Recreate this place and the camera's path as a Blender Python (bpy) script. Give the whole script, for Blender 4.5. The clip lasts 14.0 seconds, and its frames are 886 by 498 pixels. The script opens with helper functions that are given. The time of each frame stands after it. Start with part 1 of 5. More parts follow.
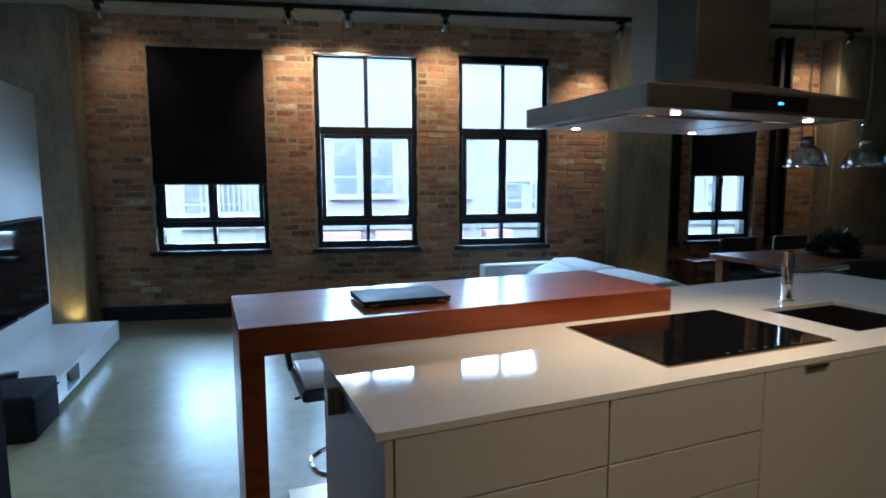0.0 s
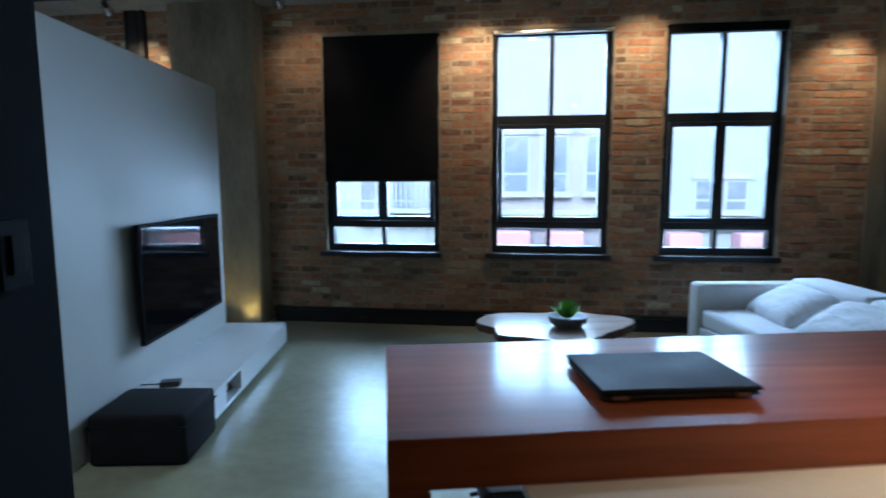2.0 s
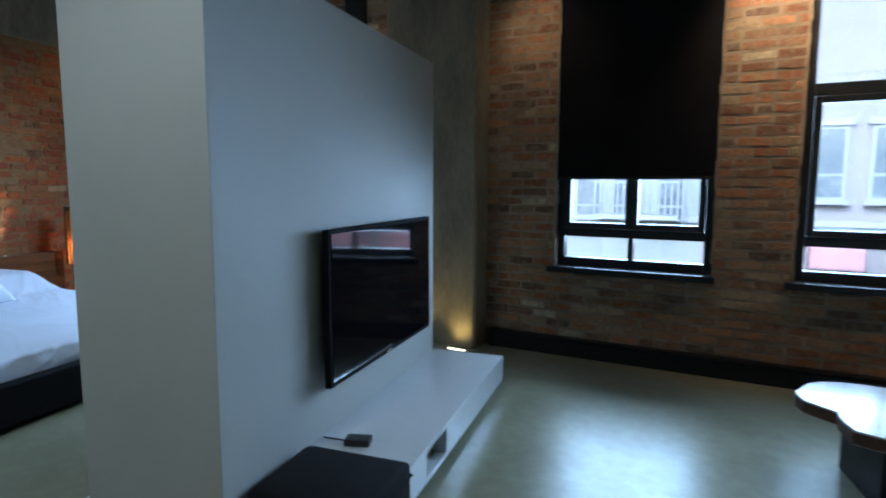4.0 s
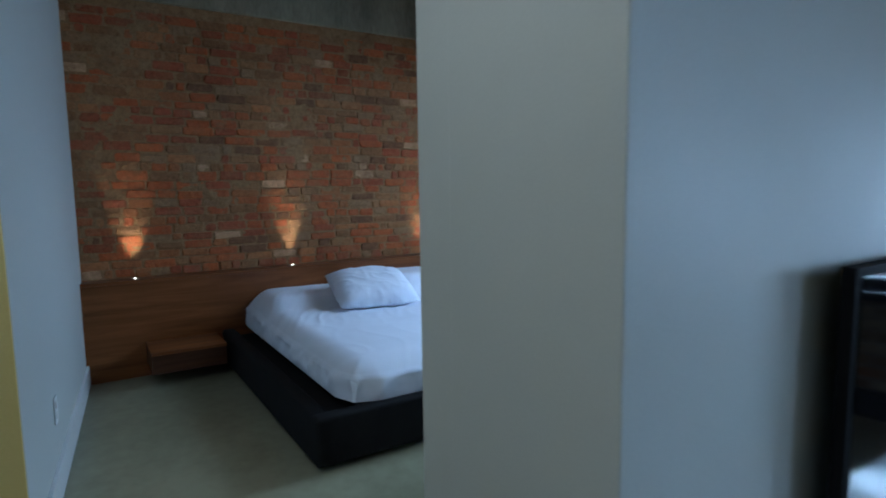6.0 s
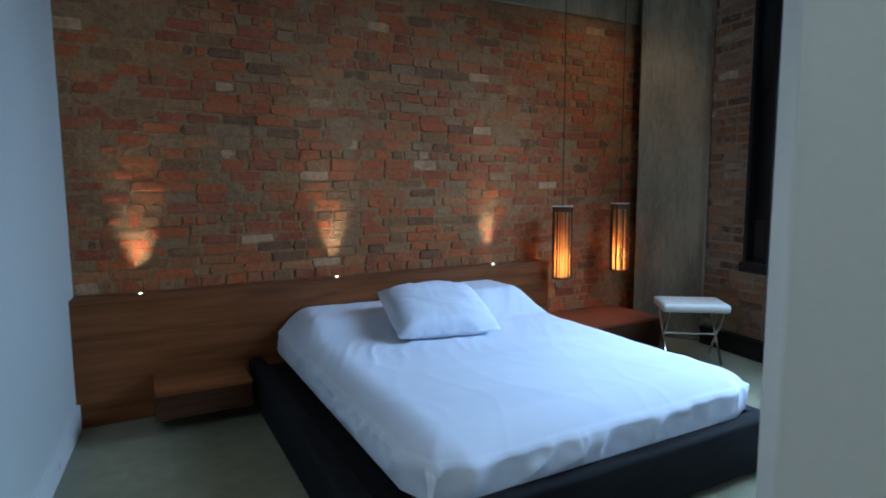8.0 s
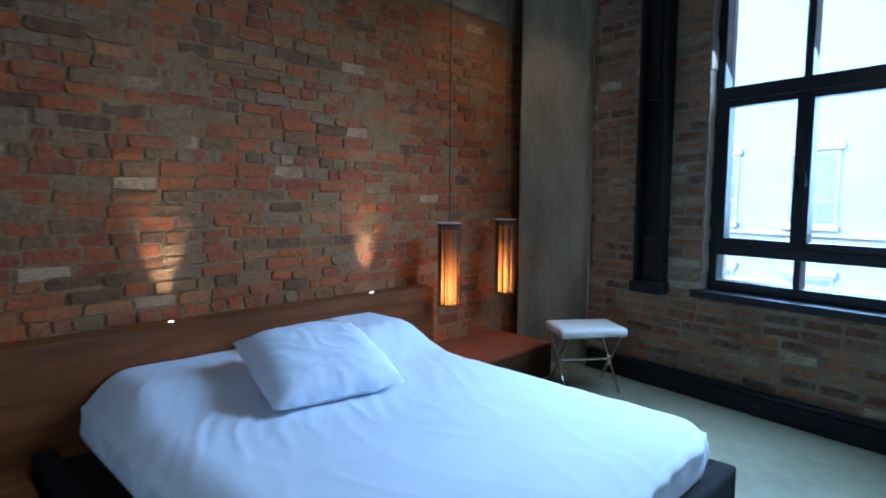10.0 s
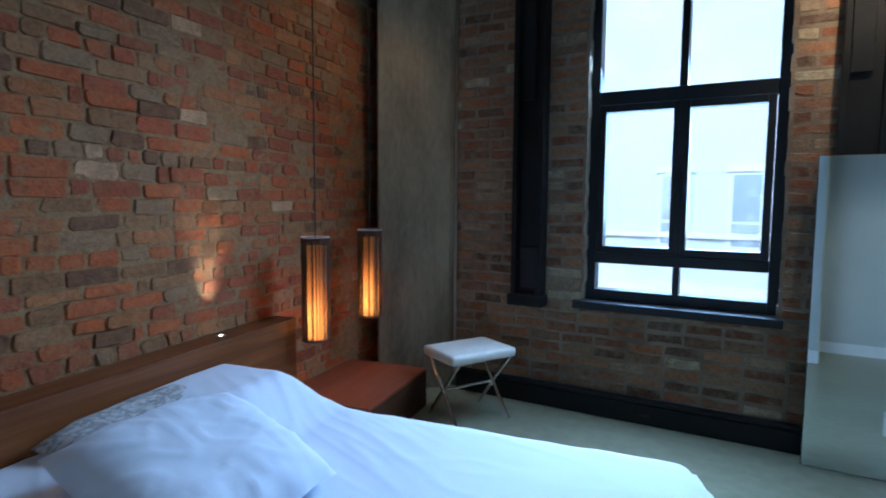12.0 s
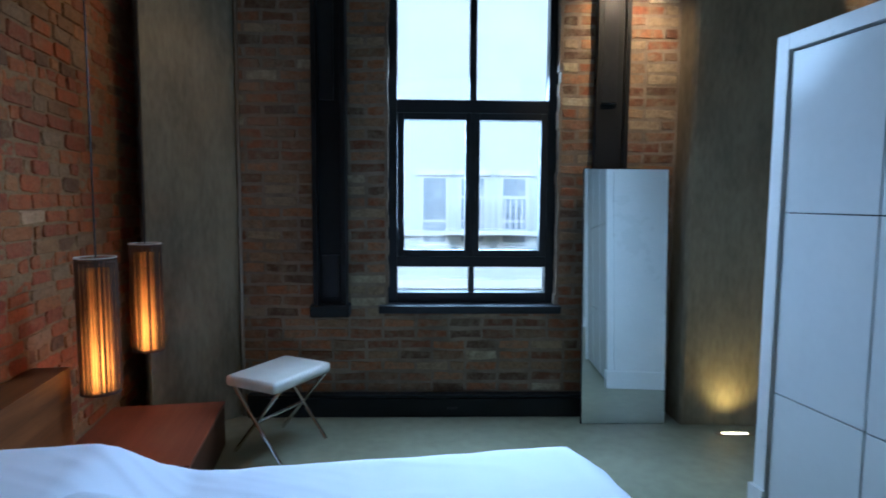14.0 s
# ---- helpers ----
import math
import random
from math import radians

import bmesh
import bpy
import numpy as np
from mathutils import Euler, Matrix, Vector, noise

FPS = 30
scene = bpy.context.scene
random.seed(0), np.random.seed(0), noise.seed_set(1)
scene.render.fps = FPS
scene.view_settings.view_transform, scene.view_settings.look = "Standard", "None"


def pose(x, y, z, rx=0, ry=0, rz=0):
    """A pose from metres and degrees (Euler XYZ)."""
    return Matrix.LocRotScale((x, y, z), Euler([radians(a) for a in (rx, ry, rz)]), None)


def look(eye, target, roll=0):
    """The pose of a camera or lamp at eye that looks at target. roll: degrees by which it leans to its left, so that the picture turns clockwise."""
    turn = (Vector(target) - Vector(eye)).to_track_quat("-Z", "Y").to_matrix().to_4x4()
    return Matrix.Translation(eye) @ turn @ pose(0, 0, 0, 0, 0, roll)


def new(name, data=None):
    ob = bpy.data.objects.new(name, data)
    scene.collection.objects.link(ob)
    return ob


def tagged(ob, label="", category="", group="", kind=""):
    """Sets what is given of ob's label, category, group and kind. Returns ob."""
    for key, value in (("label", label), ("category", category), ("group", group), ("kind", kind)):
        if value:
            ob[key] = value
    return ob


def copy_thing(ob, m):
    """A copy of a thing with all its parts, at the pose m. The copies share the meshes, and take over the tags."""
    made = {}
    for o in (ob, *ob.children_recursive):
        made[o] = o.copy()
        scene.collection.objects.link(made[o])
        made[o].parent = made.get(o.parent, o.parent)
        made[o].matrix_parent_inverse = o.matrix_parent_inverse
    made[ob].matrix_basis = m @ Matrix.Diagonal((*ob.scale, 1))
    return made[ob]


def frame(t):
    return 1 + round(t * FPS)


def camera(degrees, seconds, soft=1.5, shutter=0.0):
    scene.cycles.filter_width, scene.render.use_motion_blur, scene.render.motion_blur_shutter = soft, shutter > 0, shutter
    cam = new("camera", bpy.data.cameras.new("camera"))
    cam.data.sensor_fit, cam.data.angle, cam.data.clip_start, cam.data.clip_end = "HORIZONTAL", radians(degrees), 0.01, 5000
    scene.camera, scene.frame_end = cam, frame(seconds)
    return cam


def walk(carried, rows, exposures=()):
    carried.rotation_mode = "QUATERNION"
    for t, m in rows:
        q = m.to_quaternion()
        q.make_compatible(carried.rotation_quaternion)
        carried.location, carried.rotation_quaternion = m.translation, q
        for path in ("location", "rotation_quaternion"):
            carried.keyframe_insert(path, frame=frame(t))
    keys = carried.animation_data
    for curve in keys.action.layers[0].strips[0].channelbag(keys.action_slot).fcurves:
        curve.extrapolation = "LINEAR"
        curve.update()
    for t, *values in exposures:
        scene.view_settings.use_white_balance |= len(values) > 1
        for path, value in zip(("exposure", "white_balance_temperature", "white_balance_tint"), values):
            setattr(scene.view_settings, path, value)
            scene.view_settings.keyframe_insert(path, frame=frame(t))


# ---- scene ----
cam = camera(75.6, 14.0, soft=1.8, shutter=0.5)
PATH = [
    (0, (0.138, 0.53, 1.376), (0.443, 2.493, 1.15), -0.2),
    (0.5, (0.116, 0.694, 1.372), (0.388, 2.663, 1.147), -0.1),
    (1, (0.089, 0.868, 1.373), (0.271, 2.847, 1.146), -0.1),
    (1.5, (0.059, 1.093, 1.367), (0.06, 3.079, 1.137), -0.1),
    (2, (0.012, 1.319, 1.374), (-0.251, 3.288, 1.14), -0.1),
    (2.2, (-0.032, 1.415, 1.368), (-0.388, 3.369, 1.133), -0.0),
    (4.5, (-0.718, 2.605, 1.324), (-1.849, 4.238, 1.095), -0.3),
    (5, (-0.925, 2.833, 1.343), (-2.326, 4.239, 1.103), -1.0),
    (5.5, (-1.131, 2.965, 1.335), (-2.848, 3.966, 1.102), -0.9),
    (6, (-1.379, 3.026, 1.309), (-3.204, 3.816, 1.091), -0.8),
    (6.5, (-1.635, 3.066, 1.277), (-3.503, 3.75, 1.067), -0.8),
    (7, (-1.922, 3.103, 1.272), (-3.81, 3.73, 1.065), -0.5),
    (7.2, (-2.023, 3.114, 1.271), (-3.915, 3.727, 1.059), -0.6),
    (9.3, (-2.888, 3.176, 1.289), (-4.639, 4.121, 1.088), 0.3),
    (9.5, (-2.964, 3.175, 1.29), (-4.683, 4.18, 1.099), 0.3),
    (10, (-3.158, 3.173, 1.293), (-4.756, 4.362, 1.111), 0.3),
    (10.5, (-3.388, 3.218, 1.297), (-4.859, 4.56, 1.114), 0.3),
    (11, (-3.626, 3.24, 1.308), (-4.971, 4.708, 1.126), 0.4),
    (11.5, (-3.855, 3.2, 1.322), (-5.063, 4.784, 1.147), 0.2),
    (12, (-4.09, 3.196, 1.33), (-5.083, 4.923, 1.153), 0.4),
    (12.5, (-4.323, 3.235, 1.331), (-5.087, 5.076, 1.157), 0.5),
    (13, (-4.532, 3.255, 1.341), (-5.037, 5.181, 1.163), 0.5),
    (13.5, (-4.708, 3.223, 1.355), (-4.917, 5.205, 1.182), 0.4),
    (14, (-4.85, 3.151, 1.361), (-4.793, 5.143, 1.189), 0.4),
]
walk(cam, [(t, look(eye, target, roll)) for t, eye, target, roll in PATH], [(0.0, 3.1, 4750, 10), (2.2, 2.95, 4800, 10), (5.0, 2.85, 5000, 10), (6.3, 2.85, 4950, 10), (7.2, 3.0, 5000, 10), (9.5, 3.25, 4550, 10), (11.5, 3.15, 4600, 10), (14.0, 2.9, 4800, 10)])

# ---- world, sun, exposure ----
world = bpy.data.worlds.new("world")
scene.world = world
world.use_nodes = True
wn = world.node_tree
sky = wn.nodes.new("ShaderNodeTexSky")
sky.sky_type = 'NISHITA'
sky.sun_disc = False
sky.sun_elevation, sky.sun_rotation = radians(38), radians(195)
sky.air_density, sky.dust_density = 1.6, 3.0
wn.links.new(sky.outputs[0], wn.nodes["Background"].inputs[0])
wn.nodes["Background"].inputs[1].default_value = 0.12


def lamp(name, kind, m, energy, color, **kw):
    d = bpy.data.lights.new(name, kind)
    d.energy, d.color = energy, color
    if kind == 'SPOT':
        d.spot_size, d.spot_blend, d.shadow_soft_size = radians(kw.get("cone", 50)), kw.get("blend", 0.6), kw.get("soft", 0.03)
    elif kind == 'SUN':
        d.angle = radians(kw.get("angle", 10))
    elif kind == 'AREA':
        d.shape, d.size, d.size_y = 'RECTANGLE', *kw["size"]
        d.spread = radians(128)
    elif kind == 'POINT':
        d.shadow_soft_size = kw.get("soft", 0.03)
    ob = new(name, d)
    ob.matrix_world = m
    return ob


lamp("sun", 'SUN', look((0, -10, 8), (2.5, 0, 0)), 0.3, (1.0, 0.96, 0.9), angle=12)
WARM = (1.0, 0.64, 0.30)
AMBER = (1.0, 0.66, 0.16)

# ---- materials ----


def nodes_of(name):
    m = bpy.data.materials.new(name)
    m.use_nodes = True
    nt = m.node_tree
    return m, nt, nt.nodes["Principled BSDF"]


def add(nt, kind, **kw):
    n = nt.nodes.new(kind)
    for k, v in kw.items():
        n.inputs[k].default_value = v
    return n


def ramp(nt, fac, stops):
    r = nt.nodes.new("ShaderNodeValToRGB")
    e = r.color_ramp.elements
    while len(e) < len(stops):
        e.new(0.5)
    for el, (p, c) in zip(e, stops):
        el.position, el.color = p, (*c, 1)
    nt.links.new(fac, r.inputs[0])
    return r.outputs[0]


def surface(name, c1, c2, rough=0.6, metal=0.0, scale=6.0, fine=60.0, bump=0.15, depth=0.002, stretch=(1, 1, 1), rough_var=0.12, mix=(0.35, 0.65), coat=0.0, spec=0.5):
    """Two-tone surface: broad stains, fine grain, uneven gloss and fine relief."""
    m, nt, b = nodes_of(name)
    tc = nt.nodes.new("ShaderNodeTexCoord")
    mp = add(nt, "ShaderNodeMapping", Scale=stretch)
    nt.links.new(tc.outputs["Object"], mp.inputs[0])
    n1 = add(nt, "ShaderNodeTexNoise", Scale=scale, Detail=6.0, Roughness=0.6)
    n2 = add(nt, "ShaderNodeTexNoise", Scale=fine, Detail=3.0)
    for n in (n1, n2):
        nt.links.new(mp.outputs[0], n.inputs["Vector"])
    mx = nt.nodes.new("ShaderNodeMath")
    mx.operation = 'MULTIPLY_ADD'
    nt.links.new(n2.outputs[0], mx.inputs[0])
    mx.inputs[1].default_value = 0.35
    nt.links.new(n1.outputs[0], mx.inputs[2])
    lo = nt.nodes.new("ShaderNodeMath")
    lo.operation = 'SUBTRACT'
    nt.links.new(mx.outputs[0], lo.inputs[0])
    lo.inputs[1].default_value = 0.175
    col = ramp(nt, lo.outputs[0], [(mix[0], c1), (mix[1], c2)])
    nt.links.new(col, b.inputs["Base Color"])
    rr = add(nt, "ShaderNodeMapRange")
    nt.links.new(n1.outputs[0], rr.inputs[0])
    rr.inputs[1].default_value, rr.inputs[2].default_value = 0.3, 0.7
    rr.inputs[3].default_value, rr.inputs[4].default_value = max(0.02, rough - rough_var), min(1, rough + rough_var)
    nt.links.new(rr.outputs[0], b.inputs["Roughness"])
    b.inputs["Metallic"].default_value = metal
    b.inputs["Coat Weight"].default_value = coat
    b.inputs["Specular IOR Level"].default_value = spec
    if bump:
        bp = add(nt, "ShaderNodeBump", Strength=bump, Distance=depth)
        nt.links.new(n2.outputs[0], bp.inputs["Height"])
        nt.links.new(bp.outputs[0], b.inputs["Normal"])
    return m


def brick_material(name, stops, smear, patch=None, dirt=0.75, grime=None):
    """Bricks, each of its own burnt colour, under lime smears, old plaster patches and soot."""
    m, nt, b = nodes_of(name)
    oi = nt.nodes.new("ShaderNodeObjectInfo")
    geo = nt.nodes.new("ShaderNodeNewGeometry")
    s = nt.nodes.new("ShaderNodeMath")
    s.operation = 'ADD'
    nt.links.new(oi.outputs["Random"], s.inputs[0])
    nt.links.new(geo.outputs["Random Per Island"], s.inputs[1])
    f = nt.nodes.new("ShaderNodeMath")
    f.operation = 'FRACT'
    nt.links.new(s.outputs[0], f.inputs[0])
    base = ramp(nt, f.outputs[0], stops)
    base.node.color_ramp.interpolation = 'CONSTANT'

    def position_noise(scale, detail, rough=0.6, warp=0.0):
        n = add(nt, "ShaderNodeTexNoise", Scale=scale, Detail=detail, Roughness=rough, Distortion=warp)
        nt.links.new(geo.outputs["Position"], n.inputs["Vector"])
        return n.outputs[0]

    def blend(fac, a, c, mode='MIX'):
        x = nt.nodes.new("ShaderNodeMix")
        x.data_type, x.blend_type = 'RGBA', mode
        nt.links.new(fac, x.inputs[0])
        nt.links.new(a, x.inputs[6])
        x.inputs[7].default_value = (*c, 1)
        return x.outputs[2]

    grey = lambda v: (v, v, v)
    n1, n2, n5 = position_noise(13.0, 8.0, 0.7), position_noise(95.0, 5.0), position_noise(32.0, 4.0)
    col = blend(ramp(nt, n1, [(0.42, grey(0)), (0.66, grey(dirt))]), base, smear)
    if patch:
        col = blend(ramp(nt, position_noise(1.7, 8.0, 0.72, 0.5), [(0.49, grey(0)), (0.70, grey(0.5))]), col, patch)
        col = blend(ramp(nt, position_noise(5.5, 6.0, 0.75, 0.6), [(0.58, grey(0)), (0.68, grey(0.6))]), col, patch)
    if grime:
        col = blend(ramp(nt, position_noise(3.1, 7.0, 0.7), [(0.54, grey(0)), (0.74, grey(0.6))]), col, grime)
    for n, lo, hi in ((n2, (0.66, 0.63, 0.60), 0.60), (n5, (0.68, 0.66, 0.64), 0.55)):
        dk = nt.nodes.new("ShaderNodeMix")
        dk.data_type, dk.blend_type = 'RGBA', 'MULTIPLY'
        dk.inputs[0].default_value = 0.8
        nt.links.new(col, dk.inputs[6])
        nt.links.new(ramp(nt, n, [(0.3, lo), (hi, (1, 1, 1))]), dk.inputs[7])
        col = dk.outputs[2]
    nt.links.new(col, b.inputs["Base Color"])
    b.inputs["Roughness"].default_value = 0.9
    b.inputs["Specular IOR Level"].default_value = 0.25
    hs = nt.nodes.new("ShaderNodeMath")
    hs.operation = 'MULTIPLY_ADD'
    nt.links.new(n5, hs.inputs[0])
    hs.inputs[1].default_value = 1.6
    nt.links.new(n2, hs.inputs[2])
    bp = add(nt, "ShaderNodeBump", Strength=0.6, Distance=0.007)
    nt.links.new(hs.outputs[0], bp.inputs["Height"])
    nt.links.new(bp.outputs[0], b.inputs["Normal"])
    return m


def plank_wood(name, c1, c2, c3, rough, coat, along):
    """Wood with grain along one axis: fine streaks, broad figure and a clear coat."""
    m, nt, b = nodes_of(name)
    tc = nt.nodes.new("ShaderNodeTexCoord")
    st = [14, 14, 14]
    st[along] = 0.9
    mp = add(nt, "ShaderNodeMapping", Scale=st)
    nt.links.new(tc.outputs["Object"], mp.inputs[0])
    n1 = add(nt, "ShaderNodeTexNoise", Scale=1.0, Detail=7.0, Roughness=0.65, Distortion=0.6)
    n2 = add(nt, "ShaderNodeTexNoise", Scale=7.0, Detail=4.0)
    n3 = add(nt, "ShaderNodeTexNoise", Scale=1.6, Detail=2.0)
    nt.links.new(mp.outputs[0], n1.inputs["Vector"])
    nt.links.new(mp.outputs[0], n2.inputs["Vector"])
    nt.links.new(tc.outputs["Object"], n3.inputs["Vector"])
    col = ramp(nt, n1.outputs[0], [(0.28, c1), (0.5, c2), (0.74, c3)])
    mx = nt.nodes.new("ShaderNodeMix")
    mx.data_type, mx.blend_type = 'RGBA', 'MULTIPLY'
    mx.inputs[0].default_value = 0.7
    nt.links.new(col, mx.inputs[6])
    nt.links.new(ramp(nt, n3.outputs[0], [(0.3, (0.6, 0.56, 0.52)), (0.65, (1, 1, 1))]), mx.inputs[7])
    nt.links.new(mx.outputs[2], b.inputs["Base Color"])
    b.inputs["Roughness"].default_value = rough
    b.inputs["Specular IOR Level"].default_value = 0.22
    b.inputs["Coat Weight"].default_value = coat
    b.inputs["Coat Roughness"].default_value = 0.14
    bp = add(nt, "ShaderNodeBump", Strength=0.12, Distance=0.001)
    nt.links.new(n2.outputs[0], bp.inputs["Height"])
    nt.links.new(bp.outputs[0], b.inputs["Normal"])
    return m


def glowing(name, color, strength):
    m, nt, b = nodes_of(name)
    b.inputs["Base Color"].default_value = (*color, 1)
    b.inputs["Emission Color"].default_value = (*color, 1)
    b.inputs["Emission Strength"].default_value = strength
    return m


def glass_pane(name, gloss=0.05):
    m, nt, b = nodes_of(name)
    nt.nodes.remove(b)
    t = nt.nodes.new("ShaderNodeBsdfTransparent")
    t.inputs[0].default_value = (0.93, 0.96, 0.96, 1)
    g = nt.nodes.new("ShaderNodeBsdfGlossy")
    g.inputs["Roughness"].default_value = 0.02
    mx = nt.nodes.new("ShaderNodeMixShader")
    mx.inputs[0].default_value = gloss
    nt.links.new(t.outputs[0], mx.inputs[1])
    nt.links.new(g.outputs[0], mx.inputs[2])
    nt.links.new(mx.outputs[0], nt.nodes["Material Output"].inputs[0])
    return m


def paper(name, color):
    """Thin lamp paper that lets light through."""
    m, nt, b = nodes_of(name)
    b.inputs["Base Color"].default_value = (*color, 1)
    b.inputs["Roughness"].default_value = 0.9
    t = nt.nodes.new("ShaderNodeBsdfTranslucent")
    t.inputs[0].default_value = (*color, 1)
    mx = nt.nodes.new("ShaderNodeMixShader")
    mx.inputs[0].default_value = 0.65
    nt.links.new(b.outputs[0], mx.inputs[1])
    nt.links.new(t.outputs[0], mx.inputs[2])
    nt.links.new(mx.outputs[0], nt.nodes["Material Output"].inputs[0])
    return m


M = {}
M["brick_n"] = brick_material("brick red-brown", [(0.0, (0.285, 0.118, 0.055)), (0.13, (0.190, 0.088, 0.048)), (0.25, (0.380, 0.170, 0.078)), (0.36, (0.247, 0.149, 0.085)), (0.48, (0.332, 0.216, 0.120)), (0.58, (0.123, 0.074, 0.048)), (0.66, (0.418, 0.206, 0.100)), (0.75, (0.294, 0.154, 0.085)), (0.86, (0.399, 0.309, 0.190)), (0.93, (0.532, 0.464, 0.310)), (0.965, (0.228, 0.093, 0.050))], (0.285, 0.232, 0.150), dirt=0.85)
OLD_LIME, OLD_SOOT = (0.326, 0.157, 0.064), (0.168, 0.071, 0.030)
M["brick_w"] = brick_material("brick weathered", [(0.0, (0.445, 0.107, 0.030)), (0.14, (0.318, 0.079, 0.030)), (0.26, (0.392, 0.140, 0.045)), (0.36, (0.265, 0.126, 0.049)), (0.46, (0.488, 0.126, 0.033)), (0.57, (0.350, 0.172, 0.070)), (0.66, (0.382, 0.093, 0.037)), (0.76, (0.175, 0.078, 0.036)), (0.82, (0.318, 0.186, 0.094)), (0.90, (0.466, 0.186, 0.066)), (0.965, (0.594, 0.353, 0.189)), (0.985, (0.254, 0.070, 0.028))], OLD_LIME, (0.307, 0.191, 0.094), 0.5, OLD_SOOT)
M["mortar"] = surface("mortar", (0.17, 0.13, 0.088), (0.31, 0.25, 0.175), 0.95, scale=5, fine=120, bump=0.8, depth=0.006)
M["mortar_w"] = brick_material("mortar brown", [(0.0, (0.306, 0.168, 0.072)), (0.5, (0.306, 0.168, 0.072))], (0.367, 0.219, 0.104), (0.306, 0.189, 0.094), 0.8, OLD_SOOT)
M["concrete"] = surface("board-marked concrete", (0.15, 0.124, 0.078), (0.33, 0.285, 0.19), 0.85, scale=2.2, fine=28, bump=0.35, depth=0.004, stretch=(1.6, 1.6, 0.5), mix=(0.3, 0.7))
M["ceiling"] = surface("raw concrete ceiling", (0.20, 0.19, 0.15), (0.34, 0.325, 0.26), 0.85, scale=1.6, fine=22, bump=0.3, depth=0.004)
M["floor"] = surface("polished concrete", (0.20, 0.195, 0.125), (0.31, 0.30, 0.20), 0.31, scale=1.1, fine=14, bump=0.02, depth=0.001, rough_var=0.035, spec=0.48)
M["white"] = surface("white wall paint", (0.485, 0.49, 0.455), (0.53, 0.535, 0.50), 0.55, scale=1.2, fine=140, bump=0.05, depth=0.0008)
M["trim"] = surface("white trim paint", (0.72, 0.72, 0.71), (0.78, 0.78, 0.77), 0.35, scale=2, fine=60, bump=0.03)
M["dark_paint"] = surface("charcoal wall paint", (0.009, 0.010, 0.011), (0.015, 0.016, 0.017), 0.85, spec=0.05, scale=1.5, fine=120, bump=0.05)
M["yellow"] = surface("yellow wall paint", (0.62, 0.49, 0.17), (0.68, 0.55, 0.21), 0.55, scale=1.5, fine=120, bump=0.05)
M["lacquer"] = surface("white gloss lacquer", (0.62, 0.64, 0.645), (0.66, 0.68, 0.685), 0.12, scale=1.5, fine=30, bump=0.01, rough_var=0.04)
M["cabinet"] = surface("satin off-white lacquer", (0.66, 0.635, 0.59), (0.70, 0.675, 0.63), 0.38, scale=1.8, fine=50, bump=0.01, rough_var=0.03)
M["quartz"] = surface("white quartz", (0.80, 0.765, 0.705), (0.83, 0.80, 0.745), 0.05, scale=60, fine=260, bump=0.0, rough_var=0.03)
M["black"] = surface("black steel paint", (0.007, 0.008, 0.009), (0.013, 0.014, 0.015), 0.5, spec=0.25, scale=4, fine=70, bump=0.06)
M["frame"] = surface("black window frame", (0.009, 0.010, 0.012), (0.016, 0.018, 0.020), 0.42, spec=0.3, scale=4, fine=50, bump=0.04)
M["blind"] = surface("black roller fabric", (0.006, 0.006, 0.007), (0.010, 0.010, 0.012), 0.95, scale=3, fine=400, bump=0.1, spec=0.1)
M["steel"] = surface("brushed steel", (0.36, 0.30, 0.23), (0.43, 0.365, 0.285), 0.36, 1.0, scale=2, fine=300, bump=0.0, stretch=(0.3, 0.3, 3), rough_var=0.05)
M["chrome"] = surface("chrome", (0.68, 0.66, 0.63), (0.75, 0.73, 0.70), 0.10, 1.0, scale=3, fine=50, bump=0.0, rough_var=0.04)
M["cherry"] = plank_wood("reddish hardwood", (0.17, 0.036, 0.008), (0.28, 0.066, 0.014), (0.39, 0.108, 0.026), 0.55, 0.45, 0)
M["mahogany"] = plank_wood("dark hardwood veneer", (0.105, 0.033, 0.010), (0.185, 0.064, 0.019), (0.29, 0.112, 0.036), 0.40, 0.12, 1)
M["redwood"] = plank_wood("red stained wood", (0.17, 0.042, 0.02), (0.23, 0.06, 0.028), (0.28, 0.085, 0.04), 0.34, 0.2, 1)
M["dark_wood"] = plank_wood("dark stained wood", (0.03, 0.012, 0.006), (0.05, 0.02, 0.009), (0.08, 0.032, 0.014), 0.5, 0.05, 1)
M["pale_wood"] = plank_wood("pale live-edge wood", (0.42, 0.32, 0.27), (0.54, 0.44, 0.38), (0.62, 0.53, 0.47), 0.2, 0.5, 0)
M["table_wood"] = plank_wood("brown table wood", (0.15, 0.065, 0.033), (0.23, 0.105, 0.052), (0.31, 0.155, 0.08), 0.35, 0.2, 0)
M["bark"] = surface("dark bark edge", (0.05, 0.025, 0.015), (0.12, 0.06, 0.035), 0.8, scale=20, fine=90, bump=0.8, depth=0.006)
M["sheet"] = surface("white cotton sheet", (0.735, 0.775, 0.88), (0.775, 0.815, 0.92), 0.85, scale=2, fine=500, bump=0.08, depth=0.0006)
M["print"] = surface("grey patterned cotton", (0.30, 0.30, 0.31), (0.55, 0.55, 0.55), 0.9, scale=45, fine=200, bump=0.1, depth=0.001, mix=(0.46, 0.54))
M["charcoal"] = surface("charcoal upholstery", (0.008, 0.008, 0.009), (0.016, 0.016, 0.017), 0.92, spec=0.15, scale=5, fine=420, bump=0.3, depth=0.001)
